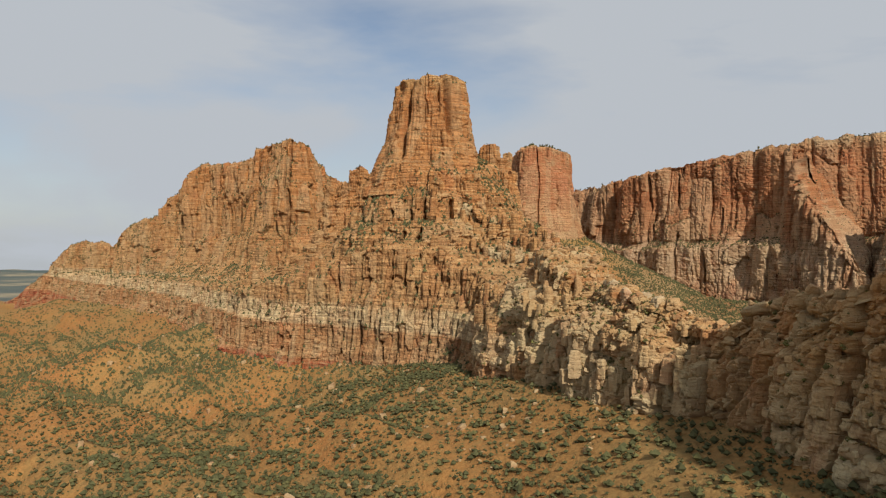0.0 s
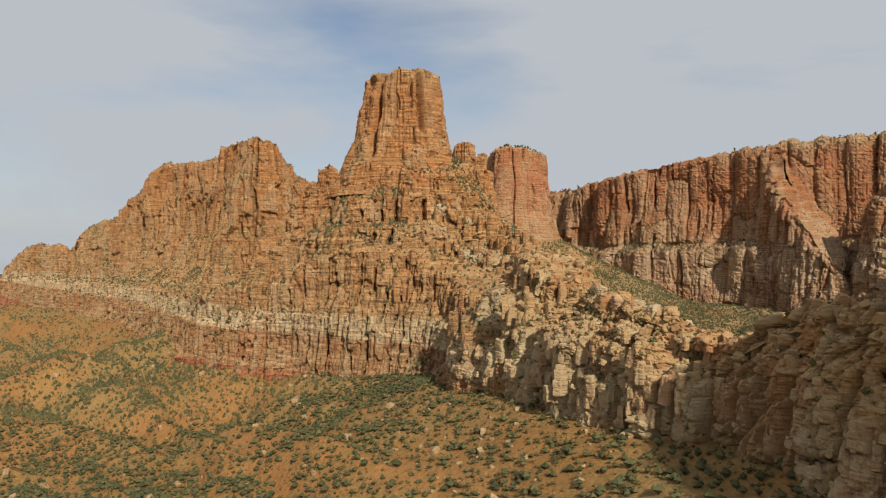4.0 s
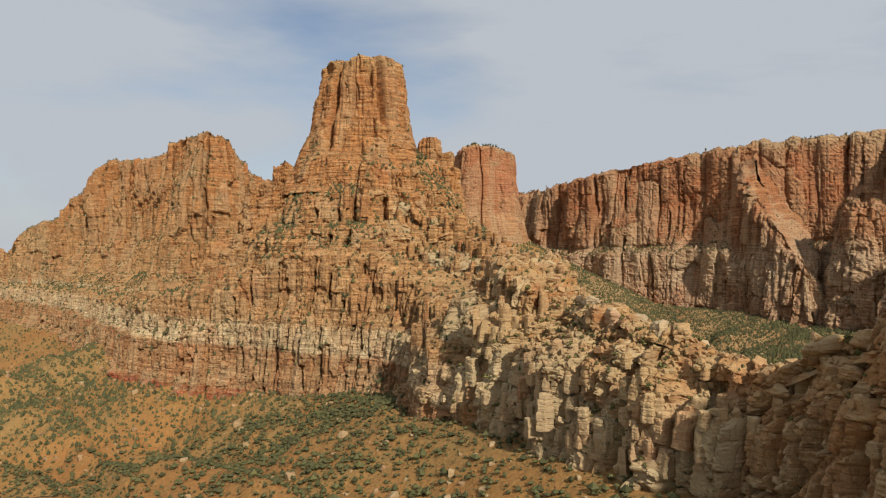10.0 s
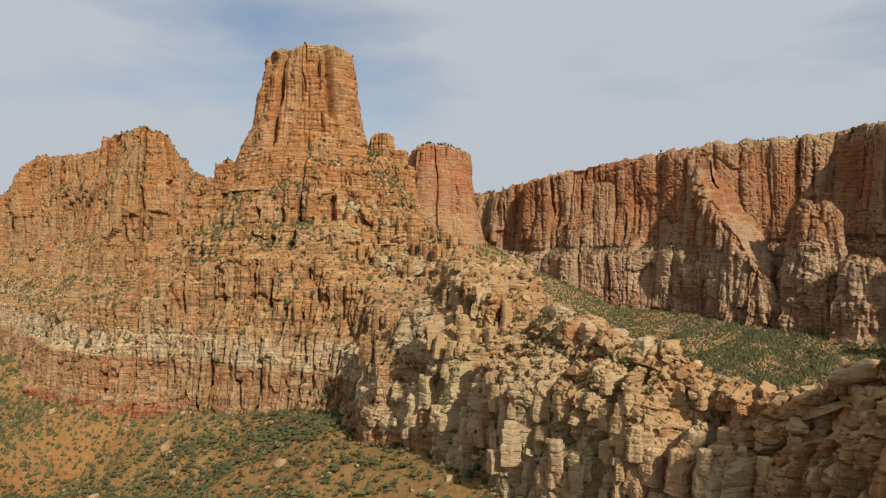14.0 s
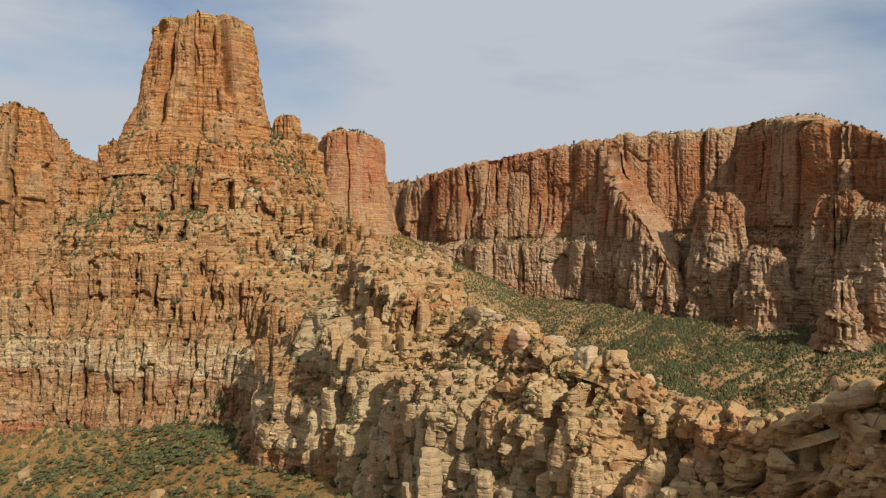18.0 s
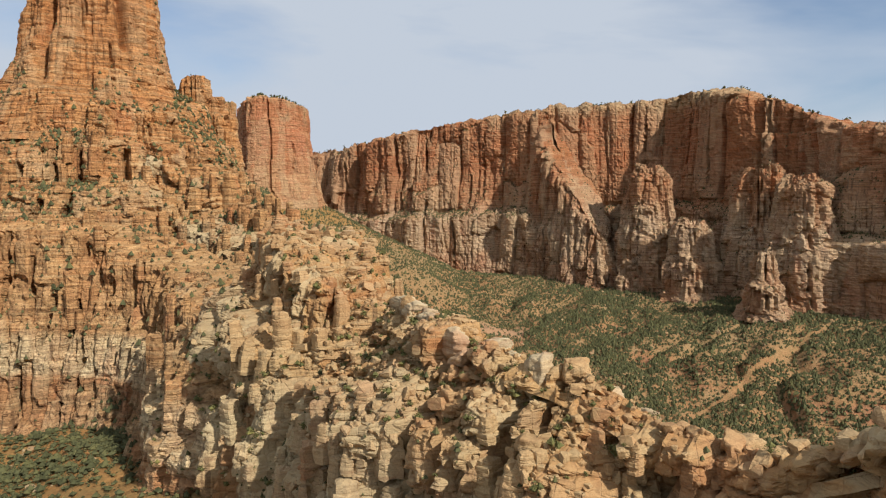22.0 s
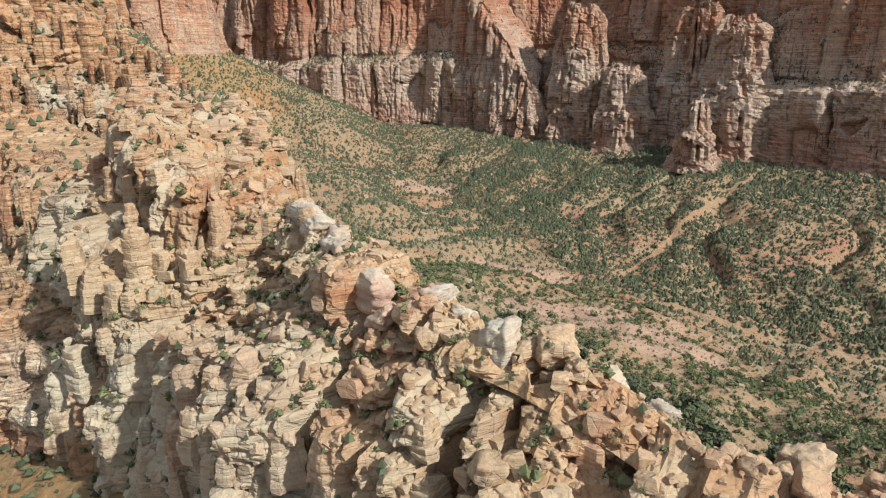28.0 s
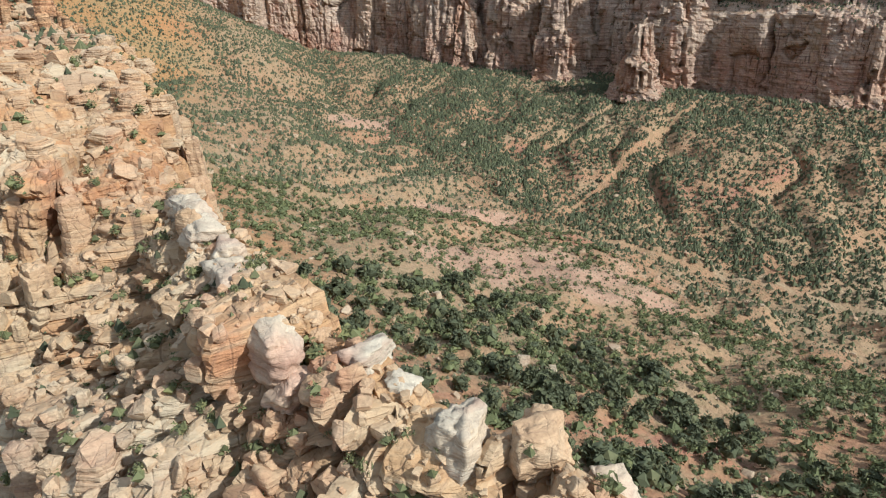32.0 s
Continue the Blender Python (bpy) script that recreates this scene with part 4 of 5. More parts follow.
hill = np.concatenate([on_ground(9000, -420, 130, -160, 130, hill_density), on_ground(14000, -900, -420, 300, 900, hill_density), on_ground(14000, -200, 90, 380, 540, lambda x, y: hollow(x, y) * hill_density(x, y)), on_ground(76000, -420, 140, 130, 760, hill_density), on_ground(20000, -800, -150, 600, 1250, hill_density)])
size = lambda p, a, b: (a + (b - a) * rng.uniform(0, 1, (len(p), 1)) ** 1.8) * rng.uniform(0.75, 1.1, (len(p), 1)) * np.array([1, 1, 0.9])
olive_leaf = leaf_material("olive_juniper_foliage", (0.070, 0.074, 0.025), (0.150, 0.145, 0.050))
thicket("juniper_scrub", valley_near, size(valley_near, 1.3, 4.7), NEAR_SHAPES, olive_leaf, "dense dark green juniper scrub on the valley slope")
thicket("valley_scrub", valley_far, size(valley_far, 1.6, 5.6), SPECKS, juniper_leaf, "dark green scrub over the far valley floor")
near_hill = (hill[:, 1] < 520) & (hill[:, 1] > 100)
hill_sizes = size(hill, 1.2, 4.8)
thicket("hillside_scrub", hill[near_hill], hill_sizes[near_hill], TINY_SHAPES, juniper_leaf, "scattered green shrubs on the orange hillside")
thicket("far_hill_scrub", hill[~near_hill], hill_sizes[~near_hill], SPECKS, juniper_leaf, "small green shrubs on the farther orange slopes")
pale_sage = leaf_material("pale_sage", (0.11, 0.10, 0.045), (0.21, 0.185, 0.09))
thicket("sagebrush", sage, size(sage, 0.6, 2.0), SPECKS, pale_sage, "low grey green sagebrush over the valley soil")
# bushes on ledges
ledge = []
for pts in GROWN:
    du = pts[2:, 1:-1] - pts[:-2, 1:-1]
    dv = pts[1:-1, 2:] - pts[1:-1, :-2]
    nn = np.cross(du, dv)
    up = np.abs(nn[..., 2]) / (np.linalg.norm(nn, axis=-1) + 1e-9)
    mid = pts[1:-1, 1:-1]
    patch = vnoise(mid[..., 0] / 30, mid[..., 1] / 30, mid[..., 2] / 30, seed=431)
    area = np.linalg.norm(nn, axis=-1) / 4
    ok = (rng.uniform(0, 1, up.shape) < np.minimum(area, 12) * (0.022 * smooth(0.38, 0.62, patch) + 0.006 * (up > 0.7)) * np.where((mid[..., 1] < 400) & (mid[..., 0] > 20), 2.2, 1.0)) & (up > 0.42) & (mid[..., 1] < 1500)
    ledge.append(mid[ok])
ledge = np.concatenate(ledge)
close = (ledge[:, 1] < 400) & (ledge[:, 0] > 20)
bushes = ledge[close]
thicket("ridge_brush", bushes, size(bushes, 0.8, 2.8), NEAR_SHAPES, sage_leaf, "grey green brush between the ridge boulders")
ledge = ledge[~close]
thicket("ledge_scrub", ledge, size(ledge, 1.4, 4.2), SPECKS, juniper_leaf, "small green bushes on the cliff ledges")

rim = np.concatenate([p.reshape(-1, 3) for p in RIM])
rim = rim[rng.uniform(0, 1, len(rim)) < 0.10 * smooth(0.3, 0.6, vnoise(rim[:, 0] / 40, rim[:, 1] / 40, seed=441))]
thicket("rim_trees", rim, size(rim, 3.0, 7.5) * (1, 1, 1.2), FAR_SHAPES, juniper_leaf, "dark pines and junipers along the plateau rims")

# the nearest trees behind the ridge, one by one
bark = material("juniper_bark", 0.9)[0]
bark.node_tree.nodes["Principled BSDF"].inputs["Base Color"].default_value = (0.17, 0.125, 0.09, 1)


def limb(bm, a, b, ra, rb):
    way = (Vector(b) - Vector(a))
    turn = way.to_track_quat("Z", "Y").to_matrix()
    rings = []
    for p, r in ((a, ra), (b, rb)):
        rings.append([bm.verts.new(Vector(p) + turn @ Vector((r * math.cos(k * 1.047), r * math.sin(k * 1.047), 0))) for k in range(6)])
    for k in range(6):
        bm.faces.new((rings[0][k], rings[0][(k + 1) % 6], rings[1][(k + 1) % 6], rings[1][k]))


TREES = []
for k in range(7):
    bm = bmesh.new()
    lean = (rng.uniform(-0.06, 0.06), rng.uniform(-0.06, 0.06), 0.34)
    limb(bm, (0, 0, -0.04), lean, 0.05, 0.034)
    for b in range(4):
        a = rng.uniform(0, 6.28)
        limb(bm, lean, (lean[0] + 0.24 * math.cos(a), lean[1] + 0.24 * math.sin(a), rng.uniform(0.5, 0.72)), 0.028, 0.01)
    trunk = bpy.data.meshes.new("trunk")
    bm.to_mesh(trunk)
    bm.free()
    trunk.materials.append(bark)
    cv, cf = shrub_shape(9, 190)
    TREES.append((trunk, raw_mesh("crown", cv * np.array([1, 1, 1.05]) + (0, 0, 0.08), cf, juniper_leaf)))
grove = on_ground(700, 98, 230, 262, 430, valley_density)[:230]
for p in grove:
    trunk, crown = TREES[rng.integers(len(TREES))]
    tree = tagged(new("juniper_tree"), "dark green juniper tree on the slope behind the ridge", "tree", "junipers behind the ridge")
    d = rng.uniform(3.2, 6.2)
    tree.matrix_world = Matrix.LocRotScale(Vector(p), Euler((0, 0, rng.uniform(0, 6.3))), (d, d, d * rng.uniform(0.85, 1.15)))
    new("trunk", trunk).parent = tree
    new("crown", crown).parent = tree
# ---------------------------------------------------------------- boulders
boulder_rock = rock_material("boulder_sandstone", [(-120, (0.48, 0.32, 0.19)), (-50, (0.60, 0.47, 0.31)), (-36, (0.57, 0.39, 0.22)), (-18, (0.56, 0.36, 0.20)), (20, (0.54, 0.31, 0.155))], 0.15, False, 3.0, 0.05, joints=0.15, cell=0.6, grit=0.5, tint=(0.71, 0.695, 0.58))
def block_mesh(name, seed, mat, squash=(1, 1, 1)):
    """A jointed block, one metre across, with knocked-off corners."""
    r = np.random.default_rng(seed)
    p = []
    for cx in (-0.5, 0.5):
        for cy in (-0.5, 0.5):
            for cz in (-0.5, 0.5):
                c = np.array([cx, cy, cz]) + r.uniform(-0.15, 0.15, 3)
                for axis in range(3):
                    q = c.copy()
                    q[axis] *= 1 - r.uniform(0.25, 0.55)
                    p.append(q)
    bm = bmesh.new()
    for q in p:
        bm.verts.new(Vector(q * np.array(squash)))
    bmesh.ops.convex_hull(bm, input=bm.verts)
    bmesh.ops.delete(bm, geom=[v for v in bm.verts if not v.link_faces], context="VERTS")
    bmesh.ops.recalc_face_normals(bm, faces=bm.faces)
    me = bpy.data.meshes.new(name)
    bm.to_mesh(me)
    bm.free()
    me.materials.append(mat)
    return me


def boulder_mesh(name, seed, n, mat, squash=(1, 1, 1)):
    """A weathered sandstone boulder one metre across: a rounded box with split faces, bedding grooves and dents."""
    r = np.random.default_rng(seed)
    t = np.linspace(-1, 1, n + 1)
    a, b = np.meshgrid(t, t, indexing="ij")
    vs, fs = [], []
    for axis in range(3):
        for sign in (-1, 1):
            p = np.empty((n + 1, n + 1, 3))
            p[..., axis], p[..., (axis + 1) % 3], p[..., (axis + 2) % 3] = sign, a, b * sign
            q = np.arange((n + 1) ** 2).reshape(n + 1, n + 1) + len(vs) * (n + 1) ** 2
            fs.append(np.stack([q[:-1, :-1], q[1:, :-1], q[1:, 1:], q[:-1, 1:]], -1).reshape(-1, 4))
            vs.append(p.reshape(-1, 3))
    p = np.concatenate(vs)
    ball = p / np.linalg.norm(p, axis=1, keepdims=True)
    p = (p * 0.52 + ball * 0.52) * 0.5
    for _ in range(5):
        w = r.normal(size=3)
        w /= np.linalg.norm(w)
        over = np.maximum(p @ w - r.uniform(0.30, 0.46), 0)
        p = p - over[:, None] * w
    p = p * (1 + 0.15 * fbm(p[:, 0] * 3 + seed, p[:, 1] * 3, p[:, 2] * 3, seed, 4, 0.6))[:, None]
    groove = vnoise(p[:, 2] * 9 + 0.8 * p[:, 0], p[:, 0] * 0.8, seed=seed + 4)
    p[:, :2] *= (1 - 0.09 * smooth(0.44, 0.36, groove))[:, None]
    me = raw_mesh(name, p * np.array(squash), np.concatenate(fs), mat, False)
    bm = bmesh.new()
    bm.from_mesh(me)
    bmesh.ops.remove_doubles(bm, verts=bm.verts, dist=0.012)
    bm.to_mesh(me)
    bm.free()
    return me


BLOCKS = [boulder_mesh("boulder", 800 + k, 8, boulder_rock, (1, rng.uniform(0.75, 1.0), rng.uniform(0.65, 1.1))) for k in range(16)]
SMALL = [block_mesh("stone", 840 + k, boulder_rock, (1, rng.uniform(0.75, 1.0), rng.uniform(0.65, 1.0))) for k in range(12)]
BIG = [boulder_mesh("boulder", 970 + k, 16, boulder_rock) for k in range(8)]
# the large blocks along the crest: place, size, turn and tilt
pale_rock = rock_material("pale_sandstone", [(-60, (0.62, 0.51, 0.37)), (-30, (0.66, 0.57, 0.43)), (0, (0.64, 0.53, 0.38))], 0.1, False, 3.0, 0.1, joints=0.1, cell=0.6, grit=0.4, tint=(0.70, 0.64, 0.515))
PALE = [boulder_mesh("boulder", 990 + k, 16, pale_rock) for k in range(6)]


def crest_block(shapes, k, place, size_, turn, tilt, label, group):
    ob = new("boulder", shapes[k % len(shapes)])
    ob.matrix_world = Matrix.LocRotScale(place, Euler((tilt, 0.06, radians(turn))), size_)
    tagged(ob, label, "boulder", group)


for k in range(8):
    f = k / 7
    crest_block(PALE, k, (86.2 - 3.0 * f + 0.5 * (k % 2), 336 - 40 * f, -19.8 - 2.6 * f + 0.5 * (k % 3)), (4.6 + 0.7 * (k % 3), 8.0, 5.2 + 0.8 * (k % 2)), 5 - 6 * (k % 3), 0.06 * (k % 3 - 1), "white sandstone block in the long crest fin", "blocks of the white fin")
for k, (x, y, z, sx, sy, sz, turn, tilt) in enumerate(((83, 292.5, -23, 5, 4.2, 3.4, 30, 0.1), (90.5, 290, -21.6, 6.4, 5.2, 4.6, 10, 0.05), (91.5, 285.5, -23, 4.4, 3.6, 3.4, 40, -0.1), (92, 276.5, -24.5, 5.6, 4.8, 8.6, 12, 0.05), (101, 267, -27.4, 4.6, 5.2, 4.4, -28, 0.12), (104, 262, -29.6, 4.2, 5.0, 3.8, -24, -0.1))):
    crest_block(PALE, k + 3, (x, y, z - 1.0), (sx, sy, sz), turn, tilt, "large pale sandstone block on the ridge crest", "blocks along the crest")
for k, (x, y, z, sx, sy, sz, turn, tilt) in enumerate(((88, 296.5, -23.5, 3.4, 3.0, 3.2, 20, 0), (88.2, 296.2, -21.0, 2.6, 2.4, 2.4, 70, 0.1), (88, 296.4, -19.3, 1.9, 1.8, 1.5, 10, 0), (96.5, 271.5, -22.8, 5.6, 4.4, 4.4, -20, 0.08), (99, 275, -24, 3.6, 3.2, 2.8, 30, 0), (113, 250, -32.5, 5.4, 5.0, 5.4, 14, 0.03),
                                                        (115, 243, -32, 4.2, 4.0, 4.4, 40, 0.1), (111, 226, -25.5, 6.5, 5.5, 3.4, 25, 0.12), (108, 214, -25, 6, 5, 3.4, -10, 0.1), (112, 206, -19.5, 6, 5, 3.2, 35, 0.08), (103, 232, -33, 5, 4, 3.4, 50, 0.1))):
    crest_block(BIG, k, (x, y, z - 0.8), (sx, sy, sz), turn, tilt, "large layered orange sandstone block on the ridge", "orange blocks on the ridge")


def resting(pts, n, keep, lean):
    """Places on a rock mass where a loose block can lie."""
    du = pts[2:, 1:-1] - pts[:-2, 1:-1]
    dv = pts[1:-1, 2:] - pts[1:-1, :-2]
    nn = np.cross(du, dv)
    size_ = np.linalg.norm(nn, axis=-1) + 1e-9
    mid = pts[1:-1, 1:-1]
    chance = size_ * (np.abs(nn[..., 2]) / size_ > lean) * keep(mid)
    pick = rng.choice(chance.size, n, False, (chance / chance.sum()).ravel())
    return mid.reshape(-1, 3)[pick]


ridge_pts = RIDGE[1]
near_keep = lambda p: ((p[..., 1] > 235) & (p[..., 1] < 345) & (p[..., 2] > -48)) * 1.0
spots = resting(ridge_pts, 170, near_keep, 0.55)
for p in spots:
    d = float(np.clip(rng.lognormal(0.6, 0.45), 0.9, 4.2))
    ob = new("boulder", BLOCKS[rng.integers(len(BLOCKS))])
    ob.matrix_world = Matrix.LocRotScale((p[0], p[1], p[2] + 0.15 * d), Euler((rng.uniform(-0.3, 0.3), rng.uniform(-0.3, 0.3), rng.uniform(0, 6.3))), (d, d * rng.uniform(0.7, 1.1), d * rng.uniform(0.7, 1.3)))
    tagged(ob, "angular cream sandstone boulder on the ridge", "boulder", "boulders on the ridge")


def rubble(name, places, sizes, label, mat=None, tall=1.0, sink=-0.12, lean=0.4):
    vs, fs, base = [], [], 0
    shapes = []
    for me in (TALL if tall > 1 else SMALL):
        me.calc_loop_triangles()
        shapes.append((np.array([v.co[:] for v in me.vertices]), np.array([t.vertices[:] for t in me.loop_triangles])))
    for p, d in zip(places, sizes):
        sv, sf = shapes[rng.integers(len(shapes))]
        a, e = rng.uniform(0, 6.28), rng.uniform(-lean, lean)
        m = np.array(Euler((e, e, a)).to_matrix())
        vs.append((sv * d * rng.uniform(0.7, 1.25, 3) * (1, 1, tall * rng.uniform(0.7, 1.3) if tall > 1 else 1)) @ m.T + p - (0, 0, sink * d))
        fs.append(sf + base)
        base += len(sv)
    return tagged(new(name, raw_mesh(name, np.concatenate(vs), np.concatenate(fs), mat or boulder_rock, True)), label, "boulders", kind="stuff")


more = resting(ridge_pts, 3000, lambda p: ((p[..., 1] > 150) & (p[..., 1] < 520)) * np.where(p[..., 1] > 235, 0.6, 1.0), 0.55)
near_more = resting(ridge_pts, 2600, lambda p: ((p[..., 1] > 240) & (p[..., 1] < 370) & (p[..., 2] > -60)) * 1.0, 0.6)
rubble("crest_rubble", near_more, np.clip(rng.lognormal(-0.5, 0.5, len(near_more)), 0.3, 1.6), "broken cream and orange stones lying below the crest")
rubble("ridge_rubble", more, np.clip(rng.lognormal(0.1, 0.5, len(more)), 0.5, 2.8), "broken sandstone rubble over the ridge")
stones = np.concatenate([on_ground(2600, 100, 800, 240, 1000, lambda x, y: valley_density(x, y)), on_ground(2600, -500, 80, 240, 800, lambda x, y: (to_line(x, y, BASE)[2] < 0) * np.exp(-to_line(x, y, BASE)[0] / 90))])
rubble("fallen_stones", stones, np.clip(rng.lognormal(0.3, 0.5, len(stones)), 0.6, 5), "pale fallen stones on the slopes")
# standing pillars on the faces, built of worn beds: the nearest one by one, the rest joined
def stack_mesh(name, seed, mat, sides=14, beds=7):
    """A joint-bound pillar one metre across and high: a worn block of rounded beds with notches between them."""
    r = np.random.default_rng(seed)
    ang = np.arange(sides) * 2 * math.pi / sides
    turn, power = r.uniform(0, 6.28), r.uniform(3.0, 7.0)
    c, sn = np.abs(np.cos(ang - turn)), np.abs(np.sin(ang - turn))
    plan = (c ** power + sn ** power) ** (-1 / power) * (1 + 0.16 * (r.uniform(0, 1, sides) - 0.5))
    cuts = np.sort(np.r_[0, 1, (np.arange(1, beds) + r.uniform(-0.35, 0.35, beds - 1)) / beds])
    rows = []
    shift = np.zeros(2)
    for k in range(beds):
        lo, hi = cuts[k], cuts[k + 1]
        wide = r.uniform(0.92, 1.04) * (1.08 - 0.30 * (0.5 * (lo + hi)) ** 2.2)
        shift = shift * 0.7 + r.uniform(-0.05, 0.05, 2)
        own = plan * (1 + 0.10 * (r.uniform(0, 1, sides) - 0.5))
        for f, w in ((0.0, 0.965), (0.2, 1.0), (0.8, 0.995), (1.0, 0.95)):
            rad = 0.46 * own * wide * w
            rows.append(np.stack([np.cos(ang) * rad + shift[0], np.sin(ang) * rad + shift[1], np.full(sides, lo + (hi - lo) * f) + 0.018 * r.normal(size=sides)], -1))
    last = rows[-1]
    rows.append(last * np.array([0.55, 0.55, 1]) + (0, 0, 0.03))
    p = np.stack(rows, 0)
    n = len(rows)
    i, j = np.arange(n - 1)[:, None], np.arange(sides)[None]
    q = np.stack([i * sides + j, i * sides + (j + 1) % sides, (i + 1) * sides + (j + 1) % sides, (i + 1) * sides + j], -1).reshape(-1, 4)
    v = np.concatenate([p.reshape(-1, 3), [p[-1].mean(0) + (0, 0, 0.01)]])
    top = np.stack([(n - 1) * sides + np.arange(sides), (n - 1) * sides + (np.arange(sides) + 1) % sides, np.full(sides, n * sides), np.full(sides, n * sides)], -1)
    tri = np.concatenate([q[:, [0, 1, 2]], q[:, [0, 2, 3]], top[:, :3]])
    return raw_mesh(name, v - (0, 0, 0.3), tri, mat, True)


FACE_STACKS = [stack_mesh("pillar", 700 + k, tower_rock, 10, 5) for k in range(10)]
NEAR_STACKS = [stack_mesh("pillar", 730 + k, boulder_rock, 16, 8) for k in range(14)]


def stand(owner, meshes, spots, low, high, tall_low, tall_high, lean=0.10):
    for p in spots:
        w = low + (high - low) * rng.uniform(0, 1) ** 1.6
        h = w * rng.uniform(tall_low, tall_high)
        ob = new("pillar", meshes[rng.integers(len(meshes))])
        ob.parent = owner[0]
        ob.matrix_parent_inverse = Matrix.Translation(-Vector(owner[0].location))
        ob.matrix_basis = Matrix.LocRotScale((p[0], p[1], p[2]), Euler((rng.uniform(-lean, lean), rng.uniform(-lean, lean), rng.uniform(0, 6.3))), (w, w * rng.uniform(0.65, 1.1), h))


patchy = lambda p, seed, size_=14: smooth(0.42, 0.60, vnoise(p[..., 0] / size_, p[..., 1] / size_, p[..., 2] / size_, seed=seed))
stand(SHOULDER, FACE_STACKS, resting(SHOULDER[1], 36, lambda p: ((p[..., 1] < 665) & (p[..., 2] < 50)) * 1.0, 0.12), 3.5, 7, 1.8, 3.6, 0.05)
stand(CLIFF, FACE_STACKS, resting(CLIFF[1], 36, lambda p: ((p[..., 0] > -120) & (p[..., 2] > -75)) * 1.0, 0.12), 3.5, 7, 1.8, 3.6, 0.05)
stand(RIDGE, NEAR_STACKS, resting(RIDGE[1], 60, lambda p: ((p[..., 1] > 240) & (p[..., 1] < 345) & (p[..., 2] > -62) & (p[..., 2] < -33)) * (0.1 + patchy(p, 471)), 0.15), 2.2, 4.6, 0.9, 1.8)
stand(OUTCROP, NEAR_STACKS, resting(OUTCROP[1], 90, lambda p: ((p[..., 2] > -42) & (p[..., 2] < -20) & (p[..., 1] < 432)) * 1.0, 0.03), 3.2, 6.0, 1.7, 2.8, 0.06)
stand(OUTCROP, NEAR_STACKS, resting(OUTCROP[1], 60, lambda p: (p[..., 2] > -14) * 1.0, 0.5), 3.0, 6.0, 0.5, 0.95, 0.15)
rubble("outcrop_rubble", resting(OUTCROP[1], 700, lambda p: (p[..., 2] > -30) * 1.0, 0.5), np.clip(rng.lognormal(0.0, 0.5, 700), 0.5, 2.4), "broken sandstone blocks over the knob")
stand(RIDGE, NEAR_STACKS, resting(RIDGE[1], 80, lambda p: ((p[..., 1] > 240) & (p[..., 1] < 350) & (p[..., 2] > -64) & (p[..., 2] < -42)) * (0.2 + patchy(p, 474)), 0.03), 3.0, 6.0, 1.3, 2.3, 0.09)
stand(RIDGE, NEAR_STACKS, resting(RIDGE[1], 60, lambda p: ((p[..., 1] >= 345) & (p[..., 1] < 470) & (p[..., 2] > -62) & (p[..., 2] < -26)) * (0.1 + patchy(p, 472)), 0.15), 3.0, 6.0, 1.2, 2.4)
stand(RIDGE, NEAR_STACKS, resting(RIDGE[1], 30, lambda p: ((p[..., 1] >= 170) & (p[..., 1] < 235) & (p[..., 2] > -60) & (p[..., 2] < -28)) * (0.1 + patchy(p, 473)), 0.15), 2.0, 4.5, 0.6, 1.0, 0.25)
for x, y, z, w, h in ((76, 305, -41, 3.6, 12), (81, 300, -38, 2.8, 9), (78, 298, -40, 3.0, 10), (70, 329, -46, 3.6, 13), (66, 333, -46, 3.2, 11), (84, 288, -40, 3.6, 13), (87, 281, -40, 3.2, 11), (63, 345, -44, 4.4, 15), (72, 316, -44, 3.4, 11), (94, 262, -42, 4.6, 16), (99, 256, -44, 4.0, 14), (50, 371, -48, 5.2, 19), (56, 362, -48, 4.4, 15)):
    stand(RIDGE, NEAR_STACKS, [(x, y, z)], w, w + 0.01, h / w, h / w + 0.01, 0.07)
TALL = FACE_STACKS
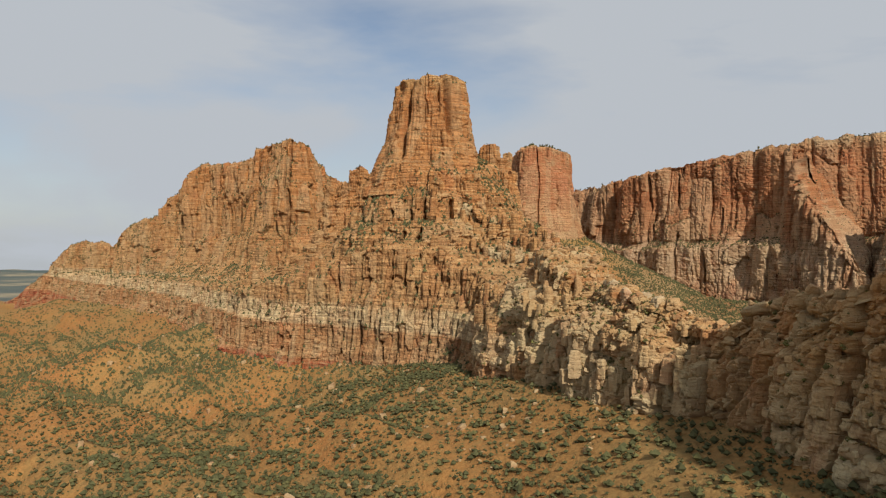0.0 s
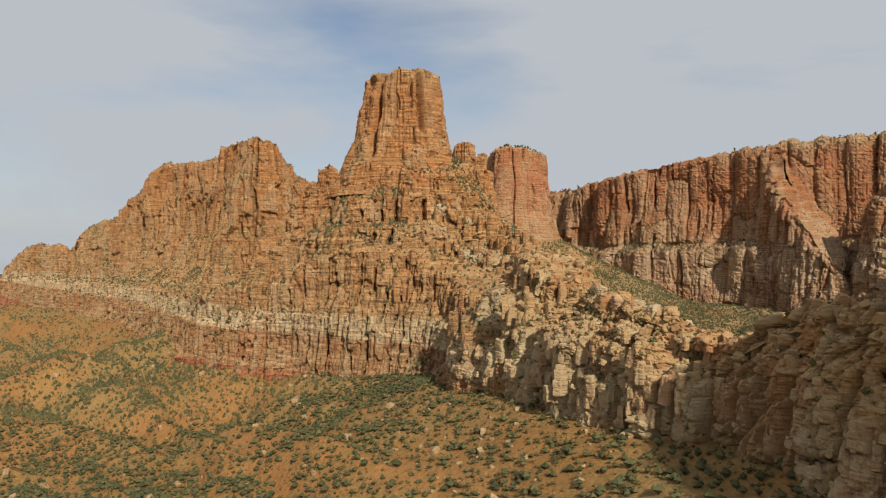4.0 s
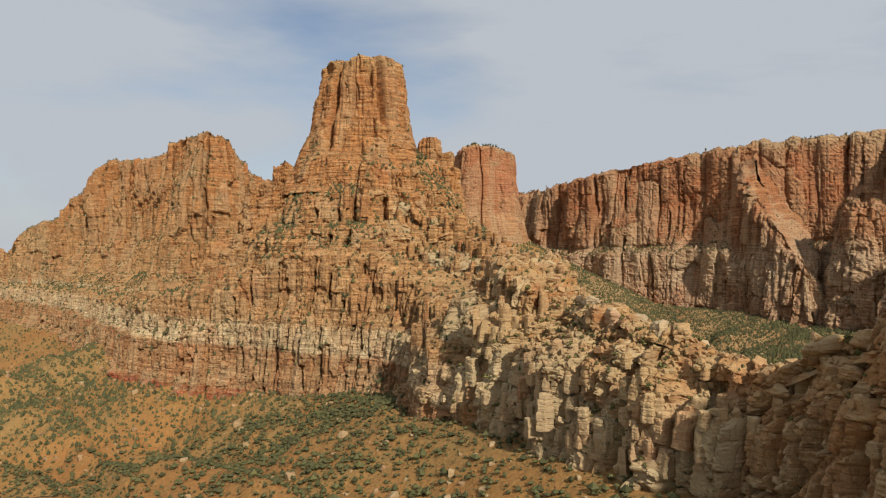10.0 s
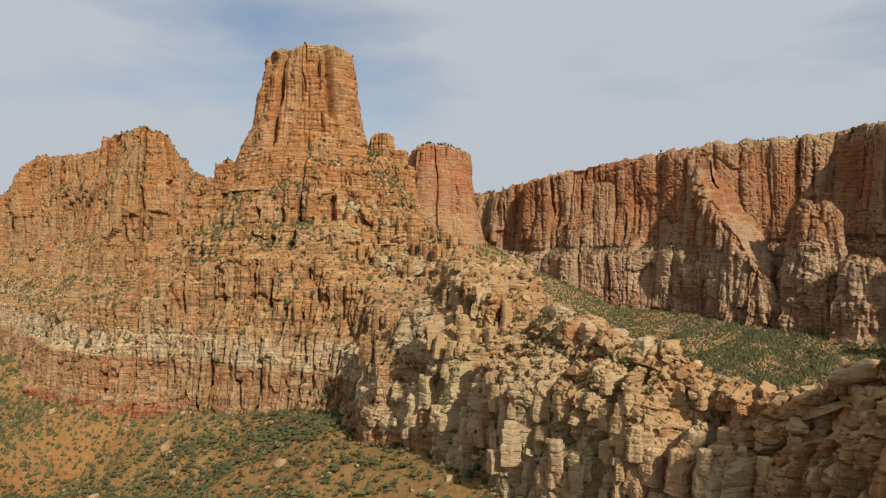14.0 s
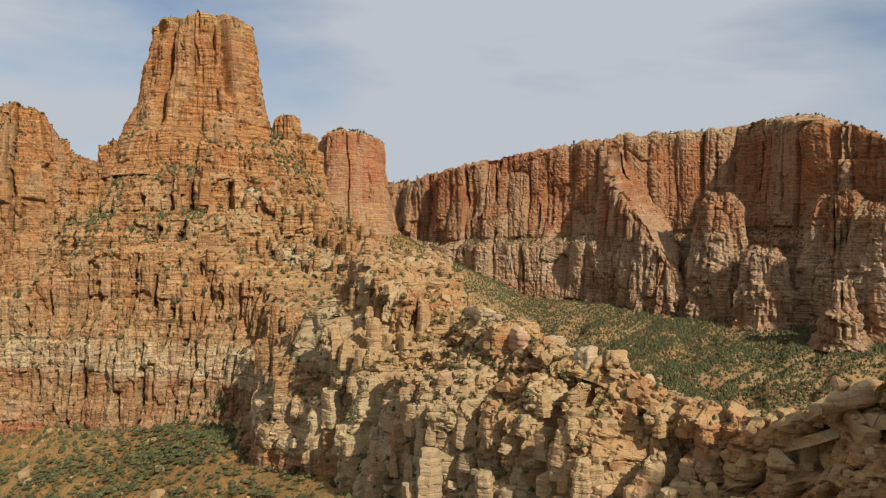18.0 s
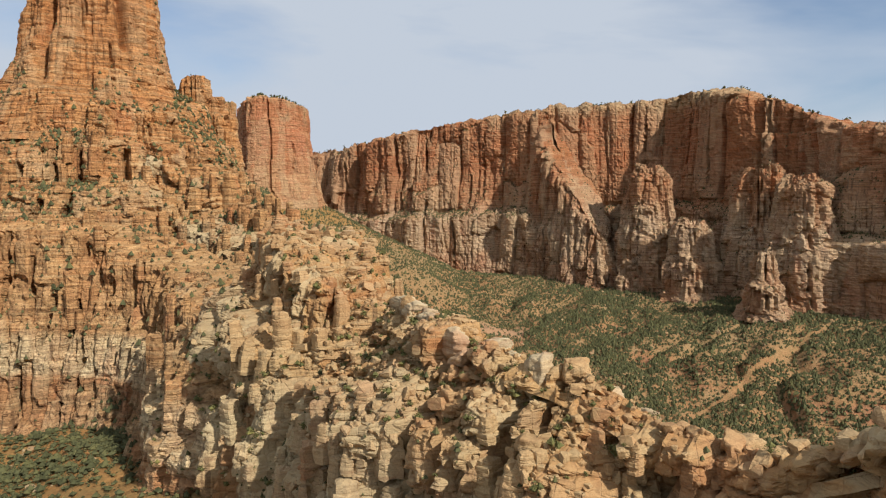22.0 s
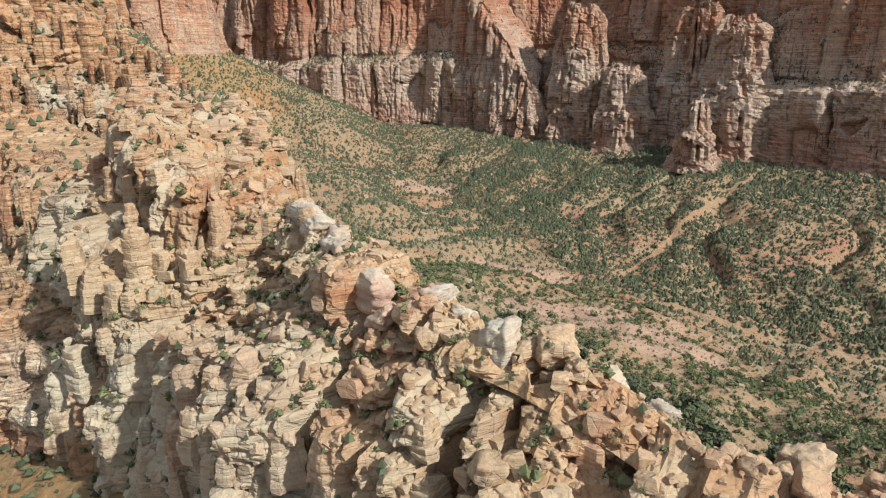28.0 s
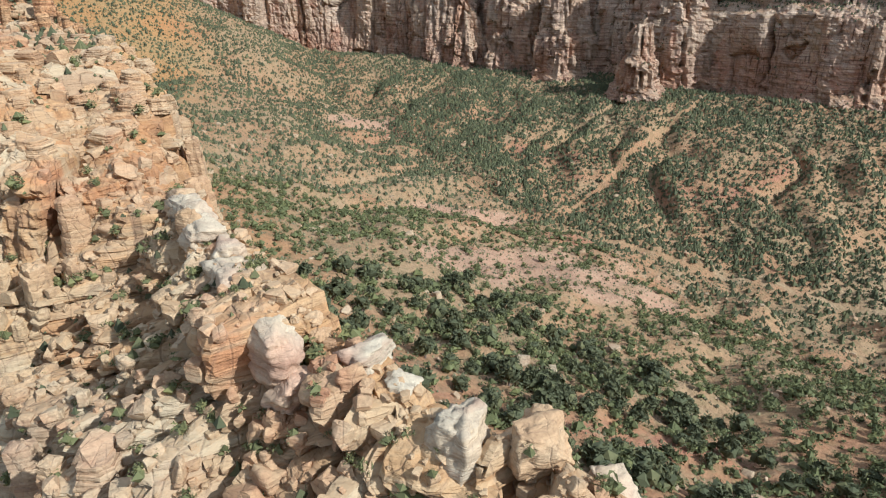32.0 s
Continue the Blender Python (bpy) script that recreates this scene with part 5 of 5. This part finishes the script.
rest = np.concatenate([resting(SHOULDER[1], 60, lambda p: ((p[..., 1] < 690) & (p[..., 2] < 60)) * 1.0, 0.12), resting(CLIFF[1], 70, lambda p: (p[..., 2] > -85) * 1.0, 0.12), resting(RIDGE[1], 160, lambda p: ((p[..., 1] > 470) & (p[..., 2] > -60)) * 1.0, 0.2), resting(MOUNTAIN[1], 50, lambda p: ((p[..., 2] > -60) & (p[..., 2] < 90)) * 1.0, 0.15)])
rubble("rock_pillars", rest, np.clip(rng.lognormal(1.45, 0.35, len(rest)), 2.5, 9), "standing sandstone pillars and blocks on the cliff faces", tower_rock, 2.6, 0.1, 0.06)
scree = np.concatenate([resting(SHOULDER[1], 700, lambda p: (p[..., 1] < 700) * 1.0, 0.5), resting(CLIFF[1], 700, lambda p: (p[..., 0] > -250) * 1.0, 0.5)])
rubble("ledge_rubble", scree, np.clip(rng.lognormal(0.5, 0.45, len(scree)), 0.7, 4), "broken blocks lying on the ledges", tower_rock)
# bushes rooted in the cracks of the cliffs
def rooted(pts, n, keep, seed):
    grown = lambda p: keep(p) * (0.12 + smooth(0.42, 0.66, vnoise(p[..., 0] / 26, p[..., 1] / 26, p[..., 2] / 22, seed=seed)))
    return resting(pts, n, grown, 0.22)


anywhere = lambda p: np.ones(p.shape[:-1])
cliff_green = np.concatenate([rooted(SHOULDER[1], 5600, lambda p: (p[..., 1] < 720) * 1.0, 451), rooted(CLIFF[1], 3200, lambda p: (p[..., 2] > -100) * 1.0, 452),
                              rooted(MOUNTAIN[1], 8500, lambda p: (p[..., 2] > -60) * 1.0, 453), rooted(TOWER[1], 130, anywhere, 454), rooted(RIDGE[1], 2600, lambda p: (p[..., 1] > 240) * 1.0, 455), rooted(OUTCROP[1], 260, anywhere, 458),
                              rooted(CANYON[1], 2600, lambda p: ((p[..., 2] > -20) & (p[..., 2] < 45) & (p[..., 1] < 1400)) * 1.0, 456), resting(CANYON[1], 2600, lambda p: ((p[..., 2] > -25) & (p[..., 2] < 70) & (p[..., 1] < 1300)) * 1.0, 0.6), rooted(CANYON[1], 1200, lambda p: ((p[..., 2] < 120) & (p[..., 1] < 1400)) * 1.0, 457)])
thicket("cliff_scrub", cliff_green, size(cliff_green, 1.4, 4.8) * np.where(cliff_green[:, 1:2] < 420, 0.55, 1.0), SPECKS, juniper_leaf, "dark green bushes rooted in cracks of the cliffs")
